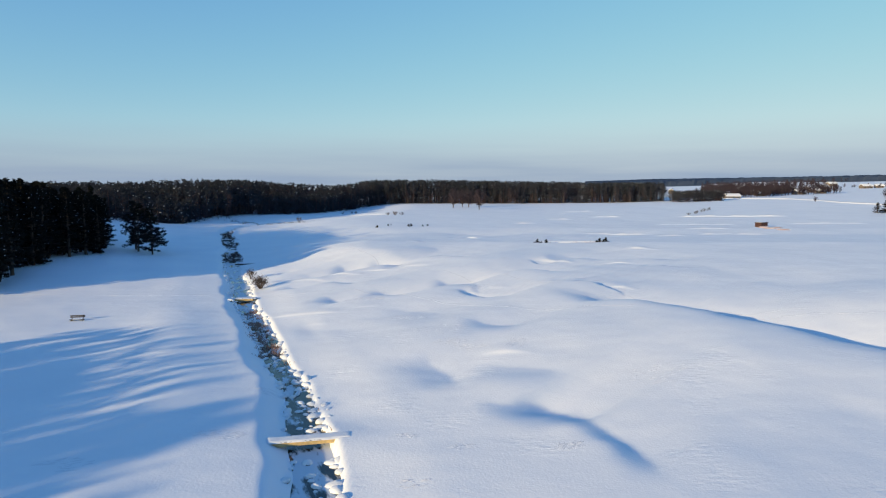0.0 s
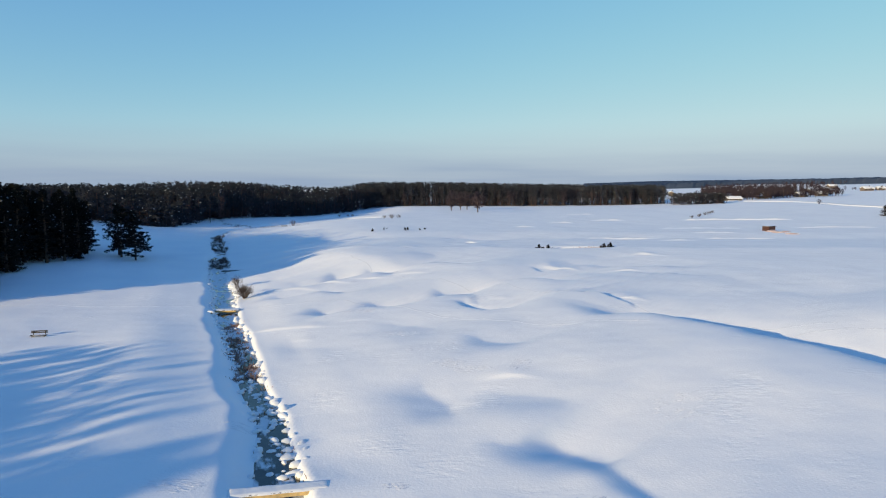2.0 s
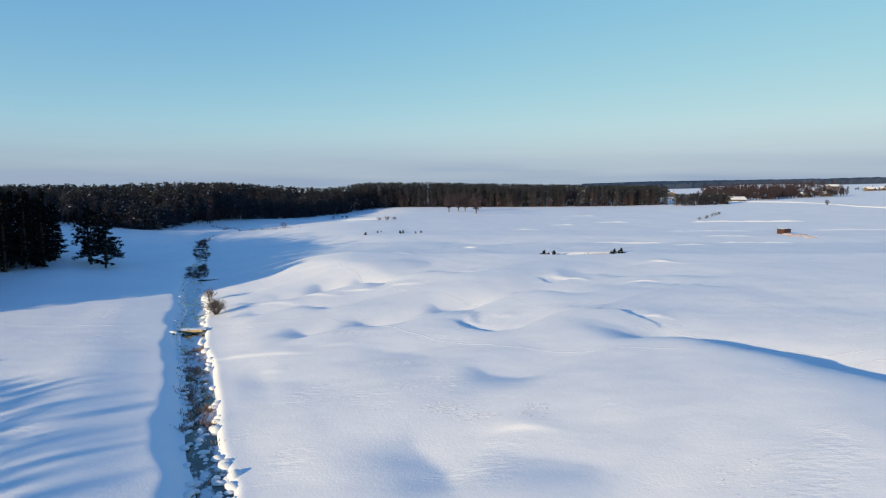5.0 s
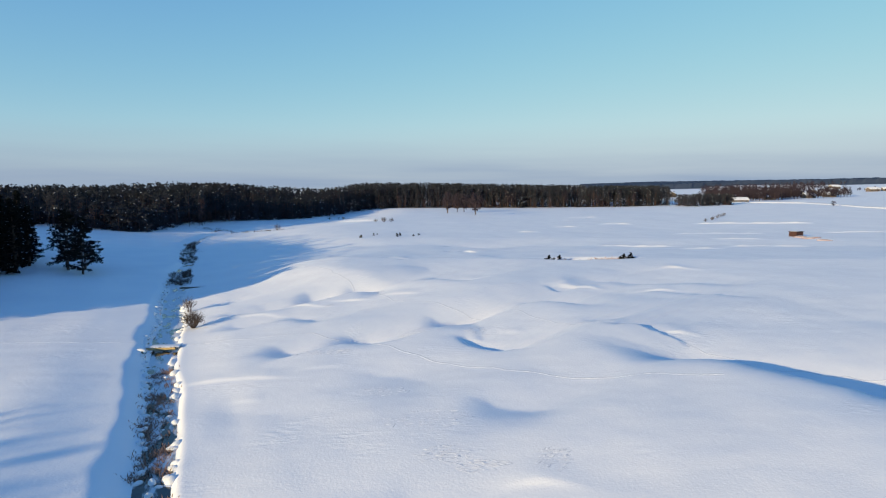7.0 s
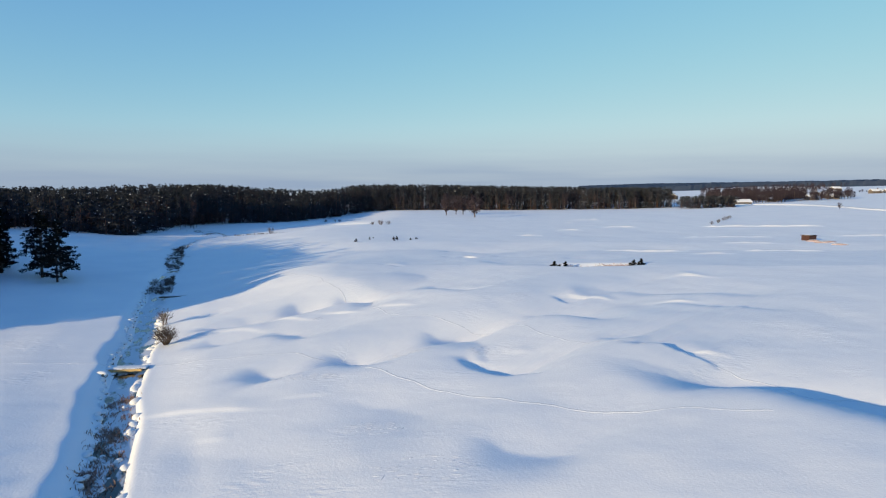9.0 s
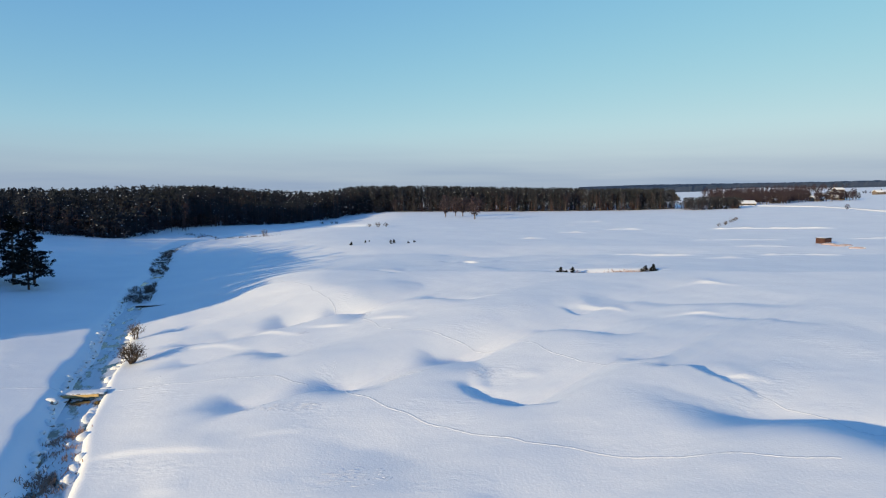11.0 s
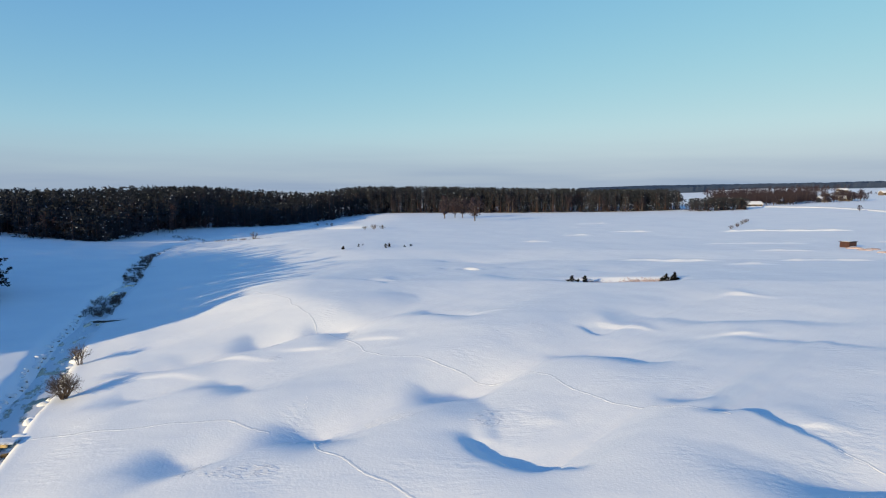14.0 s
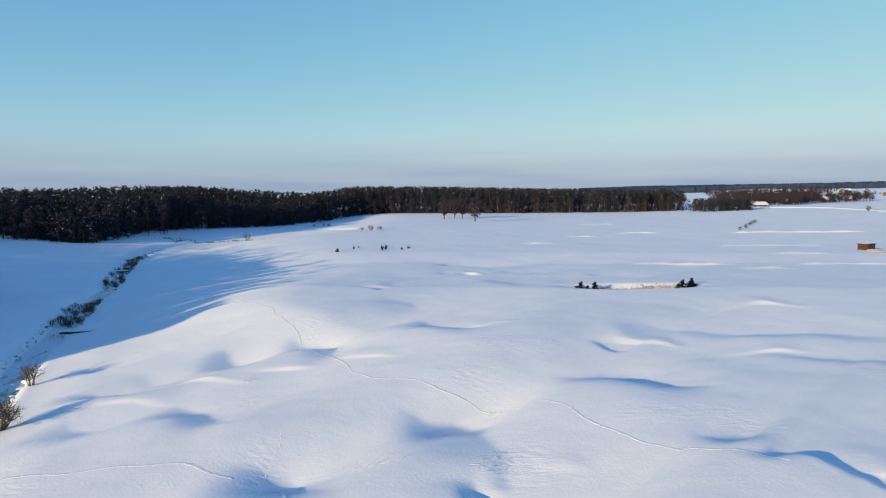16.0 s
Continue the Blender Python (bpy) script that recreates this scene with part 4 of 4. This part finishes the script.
# ---- bare trees ----
def bare_tree_parts(seed, tall, wide, mat=None):
    rg, trunk, crown = np.random.RandomState(seed), Soup(), Soup()
    tube(trunk, [(0, 0, -0.3), (0.1, 0, tall * 0.3), (0.0, 0.1, tall * 0.7)], [0.24, 0.18, 0.07], 7)

    def grow(p, d, length, r, level):
        tip = p + d * length + rg.normal(size=3) * length * 0.08
        tube(crown, [p, (p + tip) / 2 + rg.normal(size=3) * length * 0.04, tip], [r, r * 0.75, r * 0.4], 3)
        if level:
            for _ in range(3):
                nd = d + rg.normal(size=3) * 0.5 + (0, 0, 0.1)
                nd /= np.linalg.norm(nd)
                grow(p + (tip - p) * rg.uniform(0.35, 1.0), nd, length * rg.uniform(0.45, 0.7), max(r * 0.6, 0.03), level - 1)

    for k in range(150):
        w, f = rg.uniform(0, 6.283), rg.uniform(0.0, 1.0)
        r = tall * 0.5 * wide ** 0.5 * math.sin(0.25 + 2.6 * f) * rg.uniform(0.1, 1.0) ** 0.7 * (0.75 + 0.35 * math.sin(3 * w + 5 * f))
        tufts(crown, rg, (math.cos(w) * r, math.sin(w) * r, tall * (0.20 + 0.78 * f)), 0.7, 3, 0.5, 1.0)
    for k in range(9):
        w, f = rg.uniform(0, 6.283), rg.uniform(0.22, 0.7)
        d = np.array([math.cos(w) * wide, math.sin(w) * wide, 1.0])
        d /= np.linalg.norm(d)
        grow(np.array([0, 0, tall * f]), d, tall * 0.36 * (1.1 - 0.4 * f), 0.09, 2)
    return trunk.mesh("trunk", mat or TWIG), crown.mesh("crown", BROWN_SCRUB, False)


BARE = [bare_tree_parts(100, 9, 0.8), bare_tree_parts(101, 11, 0.6), bare_tree_parts(102, 8, 1.1), bare_tree_parts(103, 14, 0.4, BIRCH)]


def bare_tree(kind, x, y, scale, label, group):
    ob = empty("bare_tree", pose(x, y, ground(x, y), 0, 0, rng.uniform(0, 360)))
    ob.scale = (scale, scale, scale)
    part("trunk", BARE[kind][0], ob)
    part("crown", BARE[kind][1], ob)
    return tagged(ob, label, "tree", group)


bare_tree(2, 10.0, 357, 1.35, "bare spreading tree alone on the snowy rise", "bare trees on the rise")
bare_tree(0, -5.0, 384, 1.3, "bare rounded tree on the snowy rise", "bare trees on the rise")
bare_tree(2, 4.5, 398, 1.3, "bare brown tree on the snowy rise", "bare trees on the rise")
bare_tree(0, 0.5, 400, 1.2, "bare brown tree on the snowy rise", "bare trees on the rise")
for i in range(6):
    x = rng.choice([rng.uniform(18, 50), rng.uniform(-60, -20), rng.uniform(60, 140)])
    bare_tree(3, x, 478 + rng.uniform(-3, 3), rng.uniform(0.55, 0.8), "pale birch standing against the dark forest", "birches at the forest edge")
bare_tree(2, 211.8, 387.6, 0.42, "lone bare bush-like tree by the field road", "")


# ---- village ----
def house(x, y, wide, deep, tall, turn, label):
    ob = empty("house", pose(x, y, ground(x, y) - 0.2, 0, 0, turn))
    rise = deep * 0.27
    soup = Soup()
    a, b = wide / 2, deep / 2
    soup.add([(-a, -b, 0), (a, -b, 0), (a, b, 0), (-a, b, 0), (-a, -b, tall), (a, -b, tall), (a, b, tall), (-a, b, tall)], [(0, 1, 5, 4), (1, 2, 6, 5), (2, 3, 7, 6), (3, 0, 4, 7)])
    soup.add([(-a, -b, tall), (-a, b, tall), (-a, 0, tall + rise), (a, -b, tall), (a, b, tall), (a, 0, tall + rise)], [(0, 2, 1), (3, 4, 5)])
    part("wall", soup.mesh("wall", PLASTER, False), ob)
    soup, o, t = Soup(), 0.5, 0.35
    top, low = tall + rise, tall - o * rise / b
    soup.add([(-a - o, -b - o, low), (a + o, -b - o, low), (a + o, 0, top), (-a - o, 0, top), (a + o, b + o, low), (-a - o, b + o, low),
              (-a - o, -b - o, low + t), (a + o, -b - o, low + t), (a + o, 0, top + t), (-a - o, 0, top + t), (a + o, b + o, low + t), (-a - o, b + o, low + t)],
             [(0, 1, 2, 3), (3, 2, 4, 5), (7, 6, 9, 8), (8, 9, 11, 10), (0, 6, 7, 1), (4, 10, 11, 5), (1, 7, 8, 2), (2, 8, 10, 4), (0, 3, 9, 6), (3, 5, 11, 9)])
    roof = part("roof", soup.mesh("roof", SNOW, False), ob, "snow-covered gable roof")
    soup = Soup()
    box(soup, (wide * 0.2 - 0.35, -0.35, top - 0.6), (wide * 0.2 + 0.35, 0.35, top + 1.2), 0.04)
    part("chimney", soup.mesh("chimney", SHED_WOOD, False), roof)
    soup = Soup()
    box(soup, (-0.55, -0.04, -0.7), (0.55, 0.04, 0.7), 0.02)
    pane = soup.mesh("window", GLASS, False)
    for k in range(max(2, int(wide / 3.2))):
        w = part("window", pane, ob)
        w.location = (-a + (k + 0.5) * wide / max(2, int(wide / 3.2)), -b - 0.03, tall * 0.55)
    return tagged(ob, label, "house", "houses of the village")


for x, y, wide, deep, tall, turn in ((212.5, 508, 11.5, 6, 1.9, 8), (262, 580, 8, 6, 3.0, -15), (290, 556, 9, 6, 2.6, 10), (313, 566, 8, 6, 2.6, -5), (240, 610, 7, 6, 3.2, 80),
                                     (445, 716, 11, 7, 2.8, 5), (463, 722, 8, 6, 2.6, -10), (502, 715, 14, 8, 3.2, 0), (515, 905, 12, 8, 4, 8), (270, 660, 7, 6, 4, 70),
                                     (300, 700, 8, 6, 4, -20), (235, 720, 9, 6, 4, 60), (205, 790, 10, 7, 4, 15), (345, 650, 7, 6, 3.5, 72), (540, 735, 9, 7, 3, -8), (232, 560, 7, 5, 2.8, 30), (252, 545, 7, 5, 2.6, -20), (276, 598, 8, 6, 3, 12), (300, 612, 7, 6, 3, 75), (330, 604, 9, 6, 3, -4),
                                     (352, 690, 8, 6, 3, 20), (322, 655, 7, 6, 3, 50), (420, 752, 8, 6, 3, 15)):
    house(x, y, wide, deep, tall, turn, "low village house with a snow-covered gable roof")
for i in range(190):
    if i < 160:
        d = rng.uniform(0, 1)
        x, y = 222 + 105 * d + rng.uniform(-10, 10), 528 + 45 * d + rng.uniform(-6, 1) * 4 + 120 * rng.rand() ** 2
    else:
        x, y = rng.uniform(420, 560), rng.uniform(690, 770)
    bare_tree(rng.randint(3), x, y, rng.uniform(0.5, 1.0) * (0.6 if 160 <= i < 190 else 1), "bare brown tree among the village houses", "bare trees of the village")


def village_thicket():
    """The bare trees between and behind the houses, too many to count."""
    stems, crowns, rg = Soup(), Soup(), np.random.RandomState(44)
    for i in range(640):
        y = rg.uniform(530, 700) if i < 240 else rg.uniform(600, 1000) if i < 420 else rg.uniform(950, 1450)
        x = y * rg.uniform(0.372, 0.50 + 0.00012 * (y - 560))
        z, h = ground(x, y), rg.uniform(4.5, 10.5)
        tube(stems, [(x, y, z - 0.3), (x, y, z + h * 0.8)], [0.2, 0.06], 4)
        for f in np.linspace(0.22, 0.98, 8):
            r = h * 0.34 * math.sin(0.3 + 2.6 * f) * rg.uniform(0.7, 1.2)
            tufts(crowns, rg, (x + rg.normal() * 0.4, y, z + h * f), r, 11, 0.75, 0.8)
    ob = empty("bare_thicket")
    tagged(part("trunks", stems.mesh("trunks", TWIG), ob), kind="stuff")
    tagged(part("crowns", crowns.mesh("crowns", BROWN_SCRUB, False), ob), kind="stuff")
    tagged(ob, "dense dark bare trees among the village gardens", "trees", kind="stuff")


village_thicket()
for x, y in ((262, 402), (268, 408), (281, 415)):
    bare_tree(1, x, y, 0.6, "thin bare tree beside the field road", "trees by the field road")

# ---- field road and the wooded hills on the skyline ----
def ribbon(name, label, path, wide, lift, mat, category, steps=60):
    soup, pts, faces = Soup(), [], []
    path = np.array(path, float)
    at = np.concatenate([[0], np.cumsum(np.hypot(*np.diff(path, axis=0).T))])
    for d in np.linspace(0, at[-1], steps):
        x, y = np.interp(d, at, path[:, 0]), np.interp(d, at, path[:, 1])
        x2, y2 = np.interp(d + 1, at, path[:, 0]), np.interp(d + 1, at, path[:, 1])
        x1, y1 = np.interp(d - 1, at, path[:, 0]), np.interp(d - 1, at, path[:, 1])
        n = math.hypot(x2 - x1, y2 - y1)
        nx, ny = -(y2 - y1) / n, (x2 - x1) / n
        for w, h in ((-1.0, -0.3), (-0.6, lift), (0.6, lift), (1.0, -0.3)):
            px, py = x + nx * w * wide, y + ny * w * wide
            pts.append((px, py, ground(px, py) + h))
    for i in range(steps - 1):
        for k in range(3):
            faces.append((i * 4 + k, i * 4 + k + 1, i * 4 + k + 5, i * 4 + k + 4))
    soup.add(pts, faces)
    tagged(new(name, soup.mesh(name, mat)), label, category, kind="structure")


ribbon("road", "field road banked with snow", [(205, 500), (228, 447), (219.5, 372), (226, 330), (280, 250)], 2.2, 0.55, SNOW, "road", 90)


def skyline_wood():
    soup, pts, faces, rg = Soup(), [], [], np.random.RandomState(9)
    rows, cols = 34, 300
    angle = np.linspace(radians(11), radians(75), cols)
    for i in range(rows):
        d = 1500 + 60 * i
        for k in range(cols):
            x, y = d * math.sin(angle[k]), 50 + d * math.cos(angle[k])
            gap = 0.5 + 0.5 * math.sin(angle[k] * 23 + i * 0.25) + 0.4 * math.sin(angle[k] * 57 + i * 0.6)
            wooded = 1.0 if i > 8 else (1.0 if gap > 0.75 - i * 0.06 else 0.0)
            pts.append((x, y, ground(x, y) + (wooded * (11 + rg.uniform(-2.0, 2.0)) if 0 < i else -3) - (0 if wooded else 3)))
    for i in range(rows - 1):
        for k in range(cols - 1):
            q = i * cols + k
            faces.append((q, q + 1, q + cols + 1, q + cols))
    soup.add(pts, faces)
    tagged(new("backdrop", soup.mesh("backdrop", HAZY_WOOD, False)), "wooded hills on the skyline", "hills", kind="structure")


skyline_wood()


# ---- tracks and trodden snow ----
def crumbs(name, label, places, size):
    """Small clods of kicked-up snow."""
    soup = Soup()
    for x, y in places:
        r = size * rng.uniform(0.6, 1.4)
        blob(soup, rng, (x, y, ground(x, y) - 0.02), (r, r * rng.uniform(0.6, 1.2), r * 0.55), 0.35, 4, 6, -0.2)
    tagged(new(name, soup.mesh(name, SNOW)), label, "tracks", kind="stuff")


def trail(path, gap, jitter):
    path = np.array(path, float)
    at = np.concatenate([[0], np.cumsum(np.hypot(*np.diff(path, axis=0).T))])
    out = []
    for i, d in enumerate(np.arange(0, at[-1], gap)):
        for _ in range(2):
            out.append((np.interp(d, at, path[:, 0]) + rng.normal() * jitter, np.interp(d, at, path[:, 1]) + rng.normal() * jitter + 0.15 * math.sin(d * 0.7)))
    return out


def trodden_line(path):
    """A narrow trodden path: two low uneven berms of pushed-up snow with a groove between."""
    path, soup, pts, faces = np.array(path, float), Soup(), [], []
    at = np.concatenate([[0], np.cumsum(np.hypot(*np.diff(path, axis=0).T))])
    spans = np.arange(0, at[-1], 0.25)
    for d in spans:
        x, y = np.interp(d, at, path[:, 0]), np.interp(d, at, path[:, 1])
        k = min(np.searchsorted(at, d, "right") - 1, len(path) - 2)
        lean = path[k + 1] - path[k]
        nx, ny = -lean[1] / np.hypot(*lean), lean[0] / np.hypot(*lean)
        sway = 0.22 * math.sin(d * 0.55 + path[0, 0]) + 0.1 * math.sin(d * 1.4) + rng.normal() * 0.02
        for w, h in ((-0.13, -0.02), (-0.06, 0.017), (0.02, 0.013), (0.10, 0.008), (0.26, -0.02)):
            px, py = x + nx * (w + sway), y + ny * (w + sway)
            pts.append((px, py, ground(px, py) + h * (1 + 0.5 * rng.normal() * (h > 0))))
    for i in range(len(spans) - 1):
        for k in range(4):
            q = i * 5 + k
            faces.append((q, q + 1, q + 6, q + 5))
    soup.add(pts, faces)
    tagged(new("snow_track", soup.mesh("snow_track", SNOW)), "narrow trodden track winding over the snowfield", "track", "tracks over the snowfield")


for path in ([(-9.4, 93.6), (-7.8, 90.1), (-4.6, 86.3), (-0.8, 83.8), (4.4, 79.4), (8.1, 78.4), (17.0, 76.0), (21.2, 75.2)],
             [(-28.1, 140.8), (-21.3, 133.1), (-15.7, 124.0), (-10.6, 116.0), (-6.5, 109.5), (-0.8, 107.0), (5.8, 105.4), (8.6, 100.2), (12.4, 95.4), (18.0, 92.4)],
             [(23.4, 89.8), (27.3, 84.6), (33.2, 82.6), (44.0, 80.0)], [(34.3, 78.2), (42.8, 77.6), (60.0, 77.2)],
             [(-80, 92.5), (-62, 95.6), (-47.7, 94.2), (-39, 94.6), (-34.4, 94.5)], [(-30.4, 95.1), (-26, 95.6), (-19.9, 95.6), (-12.6, 95.4)]):
    trodden_line(path)


def wind_crust(name, label, patches):
    """Broken wind crust: small curved ridges of hard snow lying across the wind."""
    soup = Soup()
    for x0, y0, rx, ry, count, turn in patches:
        for _ in range(count):
            a, r = rng.uniform(0, 6.283), math.sqrt(rng.rand())
            x, y = x0 + rx * r * math.cos(a), y0 + ry * r * math.sin(a)
            size, wide, tall = rng.uniform(0.3, 1.1), rng.uniform(0.07, 0.14), rng.uniform(0.012, 0.036)
            w, bow, pts, faces = radians(turn + rng.normal() * 16), rng.uniform(-0.12, 0.12), [], []
            for i in range(6):
                f = i / 5 * 2 - 1
                for side, h in ((-1, -0.02), (0, tall * (1 - f * f)), (1, -0.02)):
                    lx, ly = f * size / 2, bow * f * f + side * wide * (0.4 + 0.6 * (1 - f * f))
                    px, py = x + lx * math.cos(w) - ly * math.sin(w), y + lx * math.sin(w) + ly * math.cos(w)
                    pts.append((px, py, ground(px, py) + h))
            for i in range(5):
                for k in range(2):
                    q = i * 3 + k
                    faces.append((q, q + 3, q + 4, q + 1))
            soup.add(pts, faces)
    tagged(new(name, soup.mesh(name, SNOW)), label, "snow crust", kind="stuff")


wind_crust("wind_crust", "broken ridges of wind-packed snow crust", [
    (-5.6, 76.6, 2.4, 1.6, 46, 4), (-1.7, 69.4, 3.0, 1.8, 50, 2), (-12.2, 87.6, 2.2, 0.9, 60, -12), (-4.4, 96.2, 2.6, 1.2, 60, 5), (2.6, 94.5, 1.4, 1.4, 36, 20),
    (-0.6, 63.9, 1.8, 1.0, 40, 8), (1.9, 62.6, 1.6, 0.8, 36, -6), (6.0, 62.9, 1.2, 1.6, 44, 35), (-9.5, 93.4, 2.0, 1.2, 60, 25), (17.4, 52.3, 4.0, 2.4, 50, 0)])
wind_crust("churned_snow", "churned patches of trodden snow", [
    (-18.9, 116.4, 0.9, 1.1, 40, 60), (-11.4, 120.6, 0.8, 1.8, 44, 65), (-15.4, 88.9, 0.9, 1.6, 56, 55), (7.6, 39.2, 0.8, 0.6, 34, 40), (-2.9, 41.9, 0.7, 0.4, 20, 10), (0.9, 39.9, 0.9, 0.5, 22, 0),
    (-15.3, 41.3, 1.6, 0.8, 44, 10), (-14.9, 51.0, 1.2, 0.9, 30, 10), (-23.0, 36.4, 1.8, 1.0, 30, 20), (-2.0, 35.4, 1.2, 0.5, 18, 0), (-17.2, 111.9, 0.6, 0.5, 14, 30), (9.0, 118.0, 1.5, 1.0, 20, 0)])
crumbs("footprints", "line of footprints trodden across the snow", [p for path, gap, jit in (
    ([(-11.1, 94.9), (-10.9, 97.3), (-11.0, 100.0)], 0.35, 0.09), ([(-34.5, 99.0), (-30.5, 103.2)], 0.5, 0.08), ([(-27.5, 96.0), (-27.0, 98.5)], 0.35, 0.1),
) for p in trail(path, gap, jit)], 0.055)
